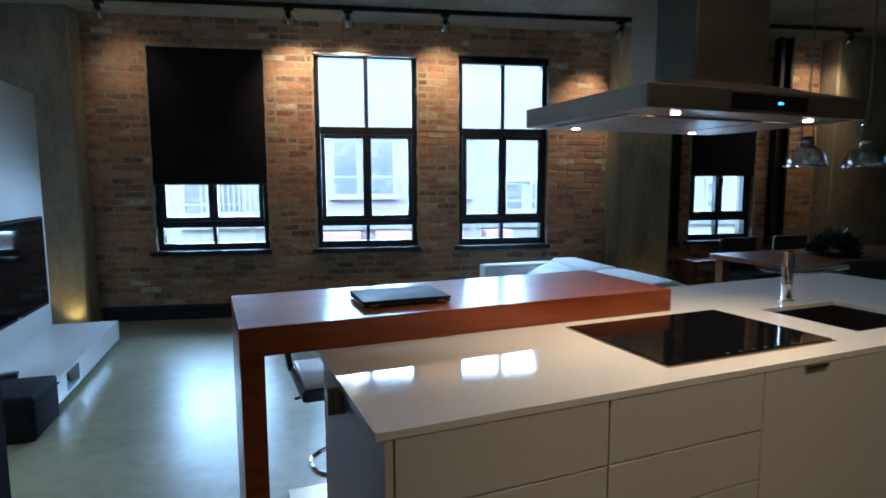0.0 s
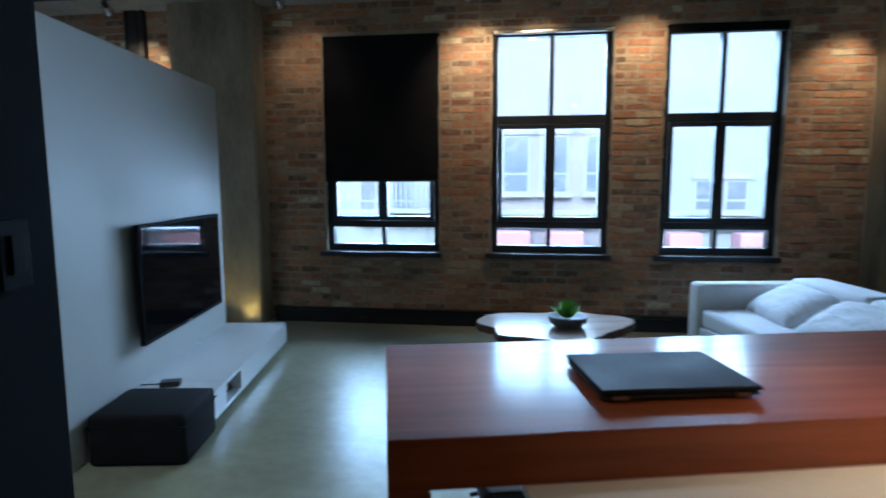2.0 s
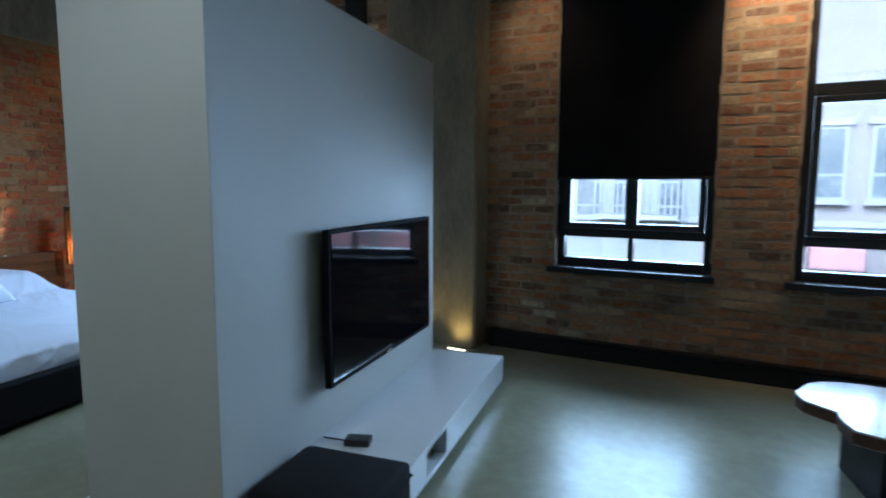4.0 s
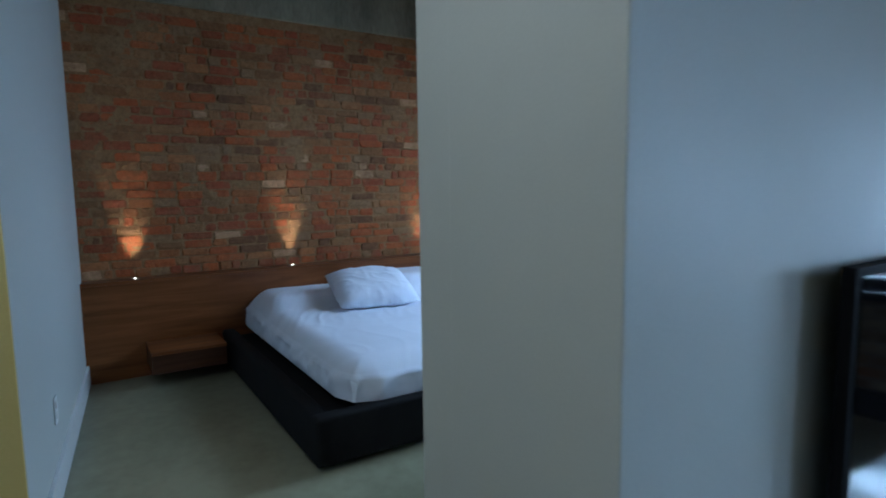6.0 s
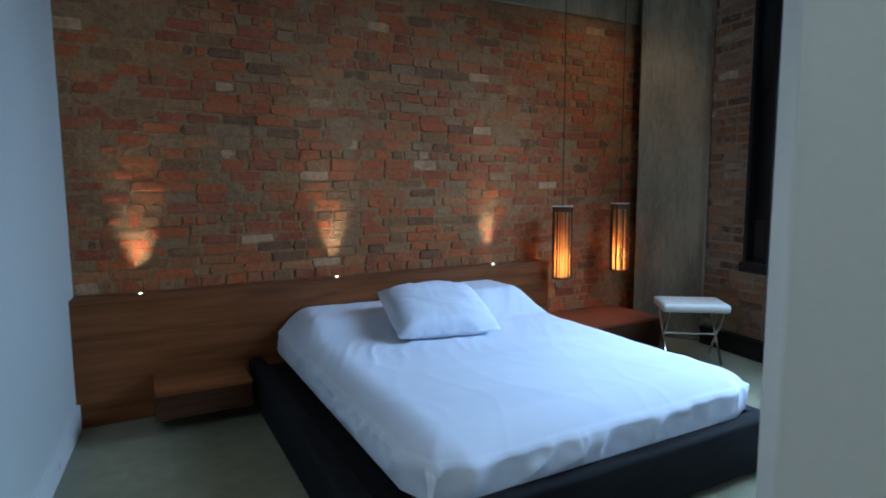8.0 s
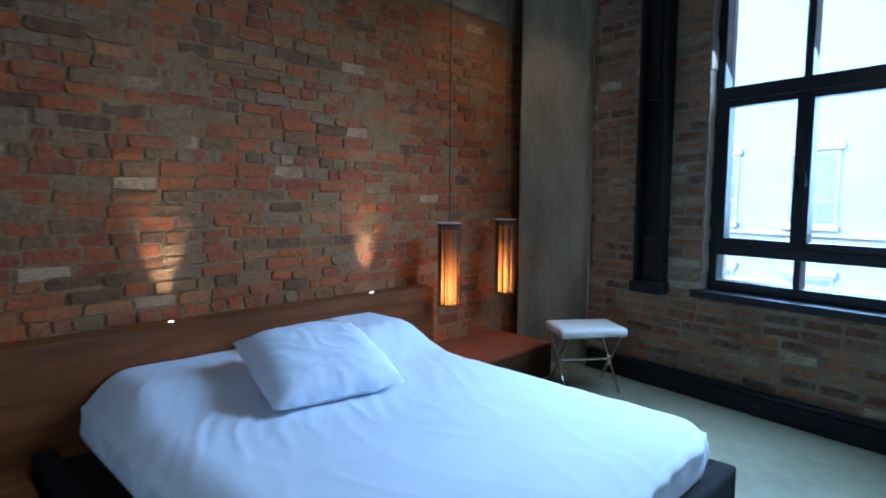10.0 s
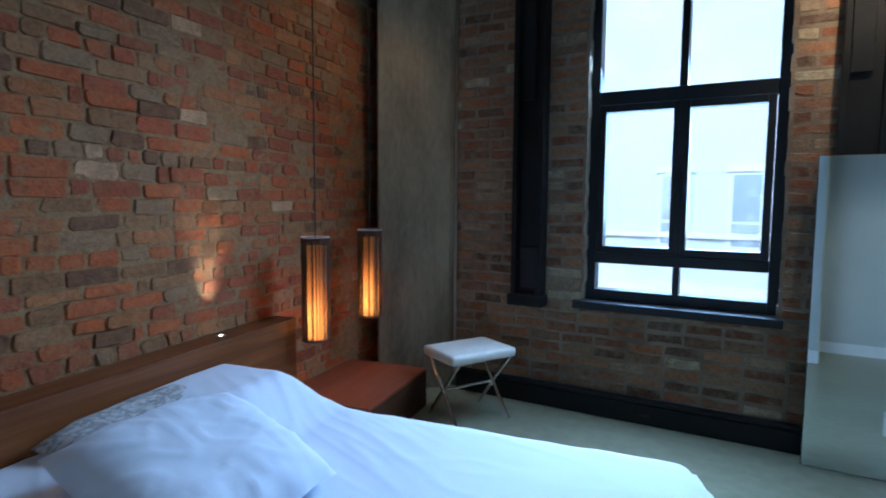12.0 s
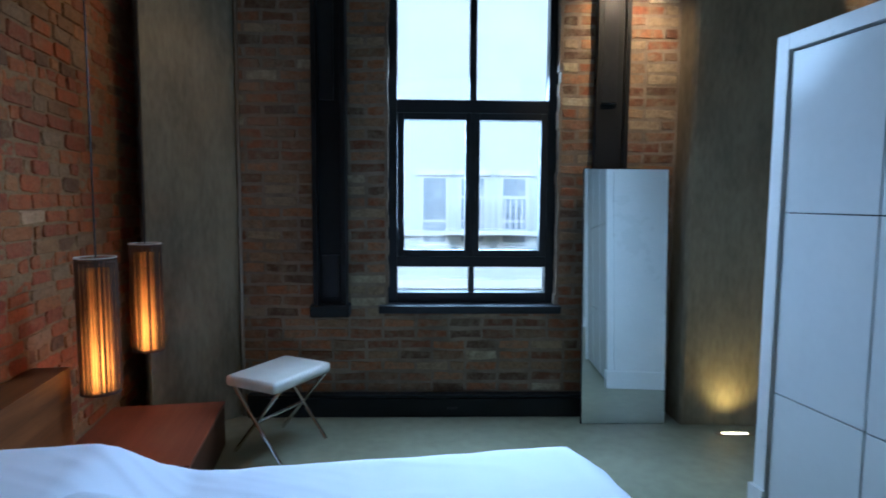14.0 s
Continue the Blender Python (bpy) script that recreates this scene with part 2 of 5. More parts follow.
M["chair_grey"] = surface("slate grey upholstery", (0.035, 0.042, 0.042), (0.055, 0.062, 0.062), 0.85, scale=6, fine=300, bump=0.2, depth=0.001)
M["sofa"] = surface("white sofa fabric", (0.70, 0.70, 0.70), (0.78, 0.78, 0.78), 0.9, scale=4, fine=380, bump=0.2, depth=0.001)
M["leather"] = surface("cream leather", (0.66, 0.62, 0.55), (0.74, 0.70, 0.63), 0.45, scale=12, fine=160, bump=0.15, depth=0.001)
M["grey_leather"] = surface("grey leather", (0.30, 0.29, 0.28), (0.40, 0.39, 0.38), 0.4, scale=12, fine=160, bump=0.15, depth=0.001)
M["screen"] = surface("television screen", (0.004, 0.004, 0.005), (0.006, 0.006, 0.007), 0.06, scale=2, fine=10, bump=0.0, rough_var=0.01)
M["ceramic"] = surface("black glass ceramic", (0.004, 0.004, 0.005), (0.006, 0.006, 0.007), 0.05, scale=2, fine=10, bump=0.0, rough_var=0.01)
M["bezel"] = surface("matt black casing", (0.006, 0.006, 0.007), (0.009, 0.009, 0.010), 0.8, spec=0.1, scale=8, fine=90, bump=0.0)
M["plastic"] = surface("black plastic", (0.012, 0.012, 0.013), (0.02, 0.02, 0.021), 0.4, scale=8, fine=90, bump=0.05)
M["laptop"] = surface("dark grey laptop lid", (0.016, 0.017, 0.019), (0.024, 0.025, 0.028), 0.6, 0.0, spec=0.12, scale=6, fine=200, bump=0.03)
M["leaf"] = surface("leaf green", (0.13, 0.29, 0.02), (0.24, 0.44, 0.05), 0.6, scale=30, fine=90, bump=0.1)
M["leaf_dark"] = surface("dark leaf green", (0.02, 0.05, 0.02), (0.05, 0.10, 0.035), 0.6, scale=30, fine=90, bump=0.1)
M["stone"] = surface("dark stone bowl", (0.03, 0.028, 0.027), (0.07, 0.065, 0.06), 0.5, scale=20, fine=120, bump=0.3)
M["glass"] = glass_pane("window glass", 0.05)
# facade tones kept close and bluish: the bright view's washed-out glare put into colour
M["facade"] = surface("glare-washed facade brick", (0.20, 0.235, 0.26), (0.235, 0.27, 0.295), 0.9, scale=0.6, fine=6, bump=0.2, depth=0.01)
M["facade_red"] = surface("glare-washed mauve facade brick", (0.20, 0.20, 0.235), (0.235, 0.235, 0.27), 0.9, scale=0.6, fine=6, bump=0.2, depth=0.01)
M["facade_trim"] = surface("glare-washed facade trim", (0.235, 0.265, 0.29), (0.27, 0.30, 0.325), 0.8, scale=1, fine=8, bump=0.1)
M["facade_glass"] = surface("glare-washed facade glass", (0.10, 0.13, 0.165), (0.14, 0.17, 0.205), 0.25, scale=0.8, fine=4, bump=0.0)
M["asphalt"] = surface("asphalt", (0.04, 0.04, 0.042), (0.06, 0.06, 0.062), 0.9, scale=1, fine=40, bump=0.3)
M["led"] = glowing("warm lamp lens", (1.0, 0.82, 0.55), 3.0)
M["led_white"] = glowing("cool lamp lens", (1.0, 0.97, 0.90), 3.0)
M["led_amber"] = glowing("amber lamp lens", (1.0, 0.80, 0.38), 1.2)
M["clear_glass"] = glass_pane("clear ribbed glass", 0.45)
M["smoked"] = surface("dark green-grey steel", (0.10, 0.115, 0.09), (0.13, 0.145, 0.115), 0.35, 0.6, scale=2, fine=60, bump=0.0)
M["pink"] = surface("faded pink awning", (0.34, 0.20, 0.24), (0.38, 0.23, 0.27), 0.8, scale=1, fine=8, bump=0.0)
M["slate"] = surface("blue-grey fascia", (0.13, 0.17, 0.21), (0.16, 0.20, 0.24), 0.7, scale=1, fine=8, bump=0.0)
M["led_blue"] = glowing("blue display", (0.1, 0.35, 1.0), 0.6)
M["diffuser"] = paper("amber paper tube", (0.95, 0.50, 0.13))
mm, nt, b = nodes_of("mirror silver")
b.inputs["Base Color"].default_value = (0.64, 0.68, 0.67, 1)
b.inputs["Metallic"].default_value, b.inputs["Roughness"].default_value = 1.0, 0.015
M["mirror"] = mm

# ---- mesh helpers ----


def box(bm, x0, x1, y0, y1, z0, z1, bevel=0.0, seg=2):
    m = Matrix.Translation(((x0 + x1) / 2, (y0 + y1) / 2, (z0 + z1) / 2)) @ Matrix.Diagonal((abs(x1 - x0), abs(y1 - y0), abs(z1 - z0), 1))
    vs = bmesh.ops.create_cube(bm, size=1.0, matrix=m)["verts"]
    if bevel:
        es = list({e for v in vs for e in v.link_edges})
        bmesh.ops.bevel(bm, geom=es, offset=bevel, segments=seg, affect='EDGES', profile=0.6)
    return bm


def tube(bm, p, q, r, r2=None, seg=14):
    p, q = Vector(p), Vector(q)
    d = q - p
    m = Matrix.Translation((p + q) / 2) @ d.to_track_quat("Z", "Y").to_matrix().to_4x4()
    bmesh.ops.create_cone(bm, cap_ends=True, segments=seg, radius1=r, radius2=r if r2 is None else r2, depth=d.length, matrix=m)
    return bm


def lathe(bm, profile, at=(0, 0, 0), seg=28):
    rings = []
    for r, z in profile:
        rings.append([bm.verts.new((at[0] + r * math.cos(2 * math.pi * i / seg), at[1] + r * math.sin(2 * math.pi * i / seg), at[2] + z)) for i in range(seg)])
    for a, b2 in zip(rings, rings[1:]):
        for i in range(seg):
            bm.faces.new((a[i], a[(i + 1) % seg], b2[(i + 1) % seg], b2[i]))
    return bm


def prism(bm, pts, z0, z1):
    lo = [bm.verts.new((x, y, z0)) for x, y in pts]
    hi = [bm.verts.new((x, y, z1)) for x, y in pts]
    n = len(pts)
    bm.faces.new(lo[::-1])
    bm.faces.new(hi)
    for i in range(n):
        bm.faces.new((lo[i], lo[(i + 1) % n], hi[(i + 1) % n], hi[i]))
    return bm


def B(*boxes, bevel=0.0):
    bm = bmesh.new()
    for bx in boxes:
        box(bm, *bx, bevel=bevel)
    return bm


def part(name, bm, material, parent=None, label="", smooth=False):
    me = bpy.data.meshes.new(name)
    bmesh.ops.recalc_face_normals(bm, faces=bm.faces)
    bm.to_mesh(me)
    bm.free()
    me.materials.append(M[material])
    if smooth:
        for p in me.polygons:
            p.use_smooth = True
    ob = new(name, me)
    ob.parent = parent
    if label:
        ob["label"] = label
    return ob


def thing(name, label, category, m=None, group="", kind=""):
    ob = new(name)
    ob.empty_display_size = 0.1
    if m is not None:
        ob.matrix_world = m
    return tagged(ob, label, category, group, kind)


GRID = pose(0, 0, 0, 0, 0, 8.8)          # the partition, the bed and the west wall stand askew to the window wall
ISLAND = pose(0.169, 1.559, 0, 0, 0, 13.6)
YB = 6.69                                 # brick face of the window wall
CEIL = 3.03

# ---- structure ----
floor = tagged(part("floor", B((-7.5, 9.0, -1.6, 7.0, -0.2, 0.0)), "floor"), "polished grey-green concrete floor", "floor", kind="structure")
ceiling = tagged(part("ceiling", B((-7.5, 9.0, -1.6, 7.0, CEIL, CEIL + 0.25)), "ceiling"), "raw concrete slab ceiling", "ceiling", kind="structure")

OPENINGS = [(-1.865, -0.735), (-0.258, 0.831), (1.265, 2.285), (-5.10, -4.03), (4.00, 4.84)]
SILL, HEAD = 0.70, 2.735


def window_wall():
    bm = bmesh.new()
    y0, y1 = YB + 0.012, YB + 0.32
    xs = sorted(OPENINGS)
    box(bm, -7.5, 9.0, y0, y1, 0, SILL)
    box(bm, -7.5, 9.0, y0, y1, HEAD, CEIL)
    x = -7.5
    for a, b2 in xs + [(9.0, 9.0)]:
        box(bm, x, a, y0, y1, SILL, HEAD)
        x = b2
    return tagged(part("wall_north", bm, "mortar"), "exposed red-brown brick wall with tall windows", "wall", kind="structure")


wall_north = window_wall()
wall_west = part("wall_west", B((-5.90, -5.525, -2.0, 7.9, 0, 2.62)), "mortar_w")
wall_west.matrix_world = GRID
tagged(wall_west, "rough weathered brick party wall behind the bed", "wall", kind="structure")
beam = part("beam", B((-5.90, -5.47, -2.0, 7.9, 2.62, CEIL)), "concrete")
beam.matrix_world = GRID
tagged(beam, "concrete beam along the top of the brick wall", "beam", kind="structure")
tagged(part("wall_south", B((-7.5, 9.0, -1.8, -1.6, 0, CEIL)), "concrete"), "bare concrete wall", "wall", kind="structure")
tagged(part("wall_east", B((9.0, 9.2, -1.8, 7.0, 0, CEIL)), "concrete"), "bare concrete wall", "wall", kind="structure")


def white_wall():
    bm = bmesh.new()
    prism(bm, [(-6.3, 2.256), (-3.58, 2.468), (-3.58, -1.6), (-6.3, -1.6)], 0, CEIL)
    w = tagged(part("wall_bath", bm, "white"), "smooth white painted wall of the enclosed bath", "wall", kind="structure")
    e = part("wall_end", B((-3.58, -3.572, 1.25, 2.466, 0, CEIL)), "yellow", w, "yellow painted end of the wall")
    part("hall_side", B((-3.58, -3.574, -1.45, 1.10, 0, CEIL)), "white", w)
    h = tagged(part("wall_hall", B((-3.570, -1.56, 1.10, 1.25, 0, CEIL)), "white"), "smooth white painted wall at the hall end", "wall", kind="structure")
    part("baseboard", B((-3.570, -1.56, 1.25, 1.266, 0, 0.135)), "trim", h)
    d = Vector((2.72, 0.212)).normalized()
    n = Vector((-d.y, d.x))
    a = Vector((-5.86, 2.2903)) + n * 0.001
    b2 = Vector((-3.575, 2.468)) + n * 0.001
    bm = bmesh.new()
    prism(bm, [(a.x, a.y), (b2.x, b2.y), (b2.x + n.x * 0.016, b2.y + n.y * 0.016), (a.x + n.x * 0.016, a.y + n.y * 0.016)], 0, 0.135)
    part("baseboard", bm, "trim", w)
    t = thing("wall_outlet", "white double wall outlet above the baseboard", "outlet", Matrix.Translation((-4.27, 2.4165, 0.36)) @ pose(0, 0, 0, 0, 0, 4.46))
    part("plate", B((-0.036, 0.036, 0.0, 0.006, -0.058, 0.058), bevel=0.002), "trim", t)
    part("socket", B((-0.014, 0.014, 0.006, 0.009, 0.008, 0.04), (-0.014, 0.014, 0.006, 0.009, -0.04, -0.008)), "cabinet", t)


white_wall()


def service_block():
    w = thing("wall_service", "charcoal painted wall end beside the kitchen passage", "wall", GRID, kind="structure")
    part("wall", B((-1.30, -0.5245, 0.30, 2.43, 0, CEIL), bevel=0.003), "dark_paint", w)
    t = thing("light_switch", "black rocker light switch on the charcoal wall", "light switch", GRID @ Matrix.Translation((-0.5245, 2.298, 1.25)))
    part("plate", B((0.0, 0.020, -0.036, 0.036, -0.06, 0.06), bevel=0.003), "bezel", t)
    part("rocker", B((0.020, 0.026, -0.017, 0.017, -0.034, 0.034), bevel=0.002), "bezel", t)


service_block()


def column(name, pts, label):
    bm = bmesh.new()
    prism(bm, pts, 0, CEIL)
    es = [e for e in bm.edges if abs(e.verts[0].co.z - e.verts[1].co.z) > 1]
    bmesh.ops.bevel(bm, geom=es, offset=0.018, segments=1, affect='EDGES')
    return tagged(part(name, bm, "concrete"), label, "column", kind="structure")


column("column_1", [(-6.40, 6.31), (-6.01, 6.66), (-6.01, 6.9), (-6.52, 6.9)], "stained concrete column in the bedroom corner")
column("column_2", [(-3.30, 6.50), (-2.44, 6.47), (-2.44, 6.9), (-3.30, 6.9)], "stained concrete column against the brick wall")
column("column_3", [(2.98, 6.44), (3.62, 6.44), (3.62, 6.9), (2.98, 6.9)], "stained concrete column against the brick wall")
column("column_4", [(5.62, 6.44), (6.5, 6.44), (6.5, 6.9), (5.62, 6.9)], "stained concrete column against the brick wall")


def conduit():
    t = thing("conduit", "thin grey conduit up the edge of the column", "conduit", pose(-5.992, YB - 0.012, 0))
    part("pipe", tube(bmesh.new(), (0, 0, 0.0), (0, 0, CEIL), 0.010), "steel", t)


conduit()

# ---- windows ----


def window(i, x0, x1, blind=None, open_top=None):
    yo = YB + 0.075                       # front of the frame
    w = thing("window_%d" % i, "black metal framed window with two casements", "window", kind="structure")
    f, g = 0.062, 0.05
    xm = (x0 + x1) / 2
    z_lo, z_mid, z_tr = SILL + 0.025, 0.985, 1.93
    fr = bmesh.new()
    for bx in ((x0, x0 + f, SILL, HEAD), (x1 - f, x1, SILL, HEAD), (x0 + f, x1 - f, HEAD - 0.05, HEAD), (x0 + f, x1 - f, z_lo - 0.02, z_lo + 0.045)):
        box(fr, bx[0], bx[1], yo, yo + 0.09, bx[2], bx[3], bevel=0.004)
    part("window_frame", fr, "frame", w)
    part("transom", B((x0 + f, x1 - f, yo - 0.006, yo + 0.08, z_tr - 0.03, z_tr + 0.05), bevel=0.004), "frame", w)
    part("rail", B((x0 + f, x1 - f, yo - 0.004, yo + 0.08, z_mid - 0.05, z_mid + 0.015), bevel=0.004), "frame", w)
    part("mullion", B((xm - 0.022, xm + 0.022, yo - 0.002, yo + 0.08, z_tr + 0.05, HEAD - 0.05), bevel=0.003), "frame", w)
    part("mullion", B((xm - 0.018, xm + 0.018, yo - 0.002, yo + 0.08, z_lo + 0.045, z_mid - 0.05), bevel=0.003), "frame", w)
    part("astragal", B((xm - 0.011, xm + 0.011, yo - 0.016, yo + 0.02, z_mid + 0.017, z_tr - 0.032), bevel=0.003), "frame", w)
    for s, (a, b2) in enumerate(((x0 + f, xm), (xm, x1 - f))):
        sash = bmesh.new()
        st = 0.042
        a2, b3 = a + 0.003, b2 - 0.003
        zb, zt = z_mid + 0.017, z_tr - 0.032
        for bx in ((a2, a2 + st, zb, zt), (b3 - st, b3, zb, zt), (a2 + st, b3 - st, zb, zb + st), (a2 + st, b3 - st, zt - st, zt)):
            box(sash, bx[0], bx[1], yo - 0.012, yo + 0.06, bx[2], bx[3], bevel=0.004)
        c = part("casement", sash, "frame", w)
        p = part("pane", B((a2 + st, b3 - st, yo + 0.030, yo + 0.034, zb + st, zt - st)), "glass", c)
        p.visible_shadow = False
        hx = b3 - 0.022 if s == 0 else a2 + 0.022
        part("handle", B((hx - 0.008, hx + 0.008, yo - 0.03, yo - 0.012, 1.36, 1.42), (hx - 0.006, hx + 0.006, yo - 0.042, yo - 0.03, 1.34, 1.44), bevel=0.002), "black", c, "small metal casement handle")
        for za, zb2 in ((z_tr + 0.05, HEAD - 0.05), (z_lo + 0.045, z_mid - 0.05)):
            p = part("pane", B((a + (0.022 if s else 0), b2 - (0 if s else 0.022), yo + 0.040, yo + 0.044, za, zb2)), "glass", w)
            p.visible_shadow = False
    part("window_sill", B((x0 - 0.045, x1 + 0.02, YB - 0.045, yo + 0.01, SILL - 0.045, SILL + 0.004), bevel=0.006), "frame", w)
    # whitish plaster edge of the reveal
    rv = bmesh.new()
    rng = random.Random(i)
    for xa, d in ((x0, 1), (x1, -1)):
        z = SILL
        while z < HEAD - 0.05:
            h = rng.uniform(0.05, 0.09)
            k = rng.uniform(0.004, 0.016)
            box(rv, xa, xa + d * k, YB + rng.uniform(-0.002, 0.008), yo, z, min(z + h, HEAD))
            z += h
    part("reveal_plaster", rv, "mortar", w, "crumbled pale plaster edge")
    if blind is not None:
        t = thing("roller_blind", "black roller blind drawn over most of the window" if blind < 2.5 else "black roller blind rolled up at the window head", "blind", group="roller blinds")
        if blind < 2.5:
            part("fabric", B((x0 + 0.012, x1 - 0.012, YB + 0.012, YB + 0.016, blind + 0.02, HEAD - 0.004)), "blind", t)
            part("bottom_bar", B((x0 + 0.012, x1 - 0.012, YB + 0.006, YB + 0.022, blind, blind + 0.02), bevel=0.004), "black", t)
        else:
            part("cassette", B((x0 + 0.012, x1 - 0.012, YB + 0.004, YB + 0.07, blind, HEAD - 0.004), bevel=0.01), "blind" if i == 3 else "steel", t)
            part("chain", tube(bmesh.new(), (x1 - 0.03, YB + 0.02, blind), (x1 - 0.03, YB + 0.02, 1.35), 0.003, seg=6), "black", t)
    return w


window(1, *OPENINGS[0], blind=1.375)
window(2, *OPENINGS[1], blind=2.70)
window(3, *OPENINGS[2], blind=2.655)
window(4, *OPENINGS[3])
window(5, *OPENINGS[4], blind=1.455)

# daylight entering through the windows
for (a, b2), z0, z1, e in ((OPENINGS[0], SILL, 1.36, 6.5), (OPENINGS[1], SILL, HEAD, 11.0), (OPENINGS[2], SILL, HEAD, 10.5), (OPENINGS[3], SILL, HEAD, 10.0), (OPENINGS[4], SILL, 1.44, 3.0)):
    back = 0.36 if a < -3 else 0.34 + 0.29 * (z1 - z0)
    lamp("window_daylight", 'AREA', look(((a + b2) / 2, YB + back, (z0 + z1) / 2 + 0.12), ((a + b2) / 2, YB - 1, (z0 + z1) / 2 + 0.12 - (0.95 if a < -3 else 0.7) * (1 + back))), e, (0.70, 0.88, 1.0), size=(b2 - a - 0.02, z1 - z0))


def channel(x0, x1, d=0.10):
    """Black painted steel channel standing on a foot against the brick."""
    t = thing("steel_channel", "black painted steel channel fixed to the brick wall", "steel channel", group="steel channels")
    y = YB
    part("web", B((x0 + 0.02, x1 - 0.02, y - 0.03, y + 0.005, 0.72, CEIL)), "black", t)
    part("flange", B((x0, x0 + 0.03, y - d, y + 0.005, 0.72, CEIL), bevel=0.003), "black", t)
    part("flange", B((x1 - 0.03, x1, y - d, y + 0.005, 0.72, CEIL), bevel=0.003), "black", t)
    part("cover_plate", B((x0 + 0.032, x1 - 0.075, y - 0.05, y - 0.03, 1.95, CEIL), bevel=0.004), "frame", t)
    part("inspection_plate", B((x0 + 0.05, x1 - 0.05, y - 0.055, y - 0.03, 0.76, 1.02), bevel=0.004), "frame", t)
    part("foot", B((x0 - 0.018, x1 + 0.018, y - d - 0.02, y + 0.005, 0.645, 0.72), bevel=0.012), "black", t)


for a, b2 in ((-5.537, -5.336), (-3.83, -3.63), (3.65, 3.82), (5.0, 5.17)):
    channel(a, b2, 0.056 if a == -3.83 else 0.10)


def heater(x0, x1):
    t = thing("baseboard_heater", "low black baseboard heater along the brick wall", "heater", group="baseboard heaters")
    part("body", B((x0, x1, YB - 0.055, YB, 0.0, 0.118), bevel=0.004), "black", t)
    part("top_cap", B((x0 - 0.004, x1 + 0.004, YB - 0.065, YB, 0.128, 0.145), bevel=0.003), "black", t)
    part("end_cap", B((x0 - 0.006, x0 + 0.05, YB - 0.06, YB - 0.002, 0.0, 0.128), bevel=0.003), "black", t)
    part("end_cap", B((x1 - 0.05, x1 + 0.006, YB - 0.06, YB - 0.002, 0.0, 0.128), bevel=0.003), "black", t)
    n = max(1, int((x1 - x0) / 1.4))
    for i in range(n):
        x = x0 + (i + 0.5) * (x1 - x0) / n
        part("badge", B((x - 0.03, x + 0.03, YB - 0.058, YB - 0.055, 0.05, 0.065)), "plastic", t)


heater(-2.38, 2.92)
heater(-5.95, -3.42)

# ---- the street outside ----
ground = tagged(part("ground", B((-3000, 3000, 7.0, 3000, -6.4, -6.2)), "asphalt"), "grey street far below the windows", "street", kind="structure")


def facade(x0, x1, mat, label, starts, wide, storeys, shop=None):
    t = thing("apartment_building", label, "building", pose(0, 19.0, 0))
    part("wall", B((x0, x1, 0.0, 8.0, -6.2, 13.0)), mat, t)
    part("roof", B((x0 - 0.2, x1 + 0.2, -0.3, 8.2, 13.0, 13.5)), "facade_trim", t)
    part("band", B((x0, x1, -0.10, 0.0, 0.36, 0.50)), "facade_trim", t)
    if shop:
        part("fascia", B((x0 + 0.1, x1 - 0.1, -0.16, 0.0, -0.05, 0.34)), "slate", t)
        for a, b2 in shop:
            part("awning", B((a, b2, -0.7, 0.0, -0.62, -0.10), bevel=0.05), "pink", t, "faded pink shop awning")
    else:
        part("band", B((x0, x1, -0.12, 0.0, -1.1, -0.85)), "facade_trim", t)
    for x in starts:
        for z0, z1 in storeys:
            w = part("window", B((x - 0.08, x + wide + 0.08, -0.05, 0.0, z0 - 0.08, z1 + 0.08)), "facade_trim", t)
            zm = z0 + (z1 - z0) * 0.33
            part("pane", B((x, x + wide, -0.07, -0.05, z0, zm - 0.035)), "facade_glass", w)
            part("pane", B((x, x + wide, -0.07, -0.05, zm + 0.035, z1)), "facade_glass", w)
            part("lintel", B((x - 0.16, x + wide + 0.16, -0.10, -0.05, z1 + 0.08, z1 + 0.24)), "facade_trim", w)
            part("sill", B((x - 0.16, x + wide + 0.16, -0.2, -0.05, z0 - 0.18, z0 - 0.08)), "facade_trim", w)
    return t


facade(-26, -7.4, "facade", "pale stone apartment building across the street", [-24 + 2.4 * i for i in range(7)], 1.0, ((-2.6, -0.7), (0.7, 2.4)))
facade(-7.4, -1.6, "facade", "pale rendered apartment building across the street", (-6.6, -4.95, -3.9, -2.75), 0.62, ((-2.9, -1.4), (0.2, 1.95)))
facade(-1.6, 4.0, "facade_red", "glare-washed brick apartment building with pink awnings", (-0.455, 0.69, 2.0, 3.1), 0.70, ((1.08, 2.70),), ((-0.9, 0.35), (0.8, 1.9), (2.5, 3.6)))
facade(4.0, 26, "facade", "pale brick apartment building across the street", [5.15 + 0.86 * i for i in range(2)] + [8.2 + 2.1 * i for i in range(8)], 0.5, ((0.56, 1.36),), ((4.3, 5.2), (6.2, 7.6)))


def balcony():
    t = thing("balcony", "white railed balcony on the building across the street", "balcony", pose(-3.05, 18.9, 0.55))
    part("slab", B((-1.3, 0.9, -0.6, 0.1, -0.12, 0.0)), "facade_trim", t)
    part("handrail", B((-1.3, 0.9, -0.6, -0.54, 0.85, 0.92)), "facade_trim", t)
    for i in range(15):
        part("baluster", B((-1.28 + i * 0.153, -1.24 + i * 0.153, -0.59, -0.55, 0.0, 0.85)), "facade_trim", t)


balcony()

# ---- living room: partition with the television ----


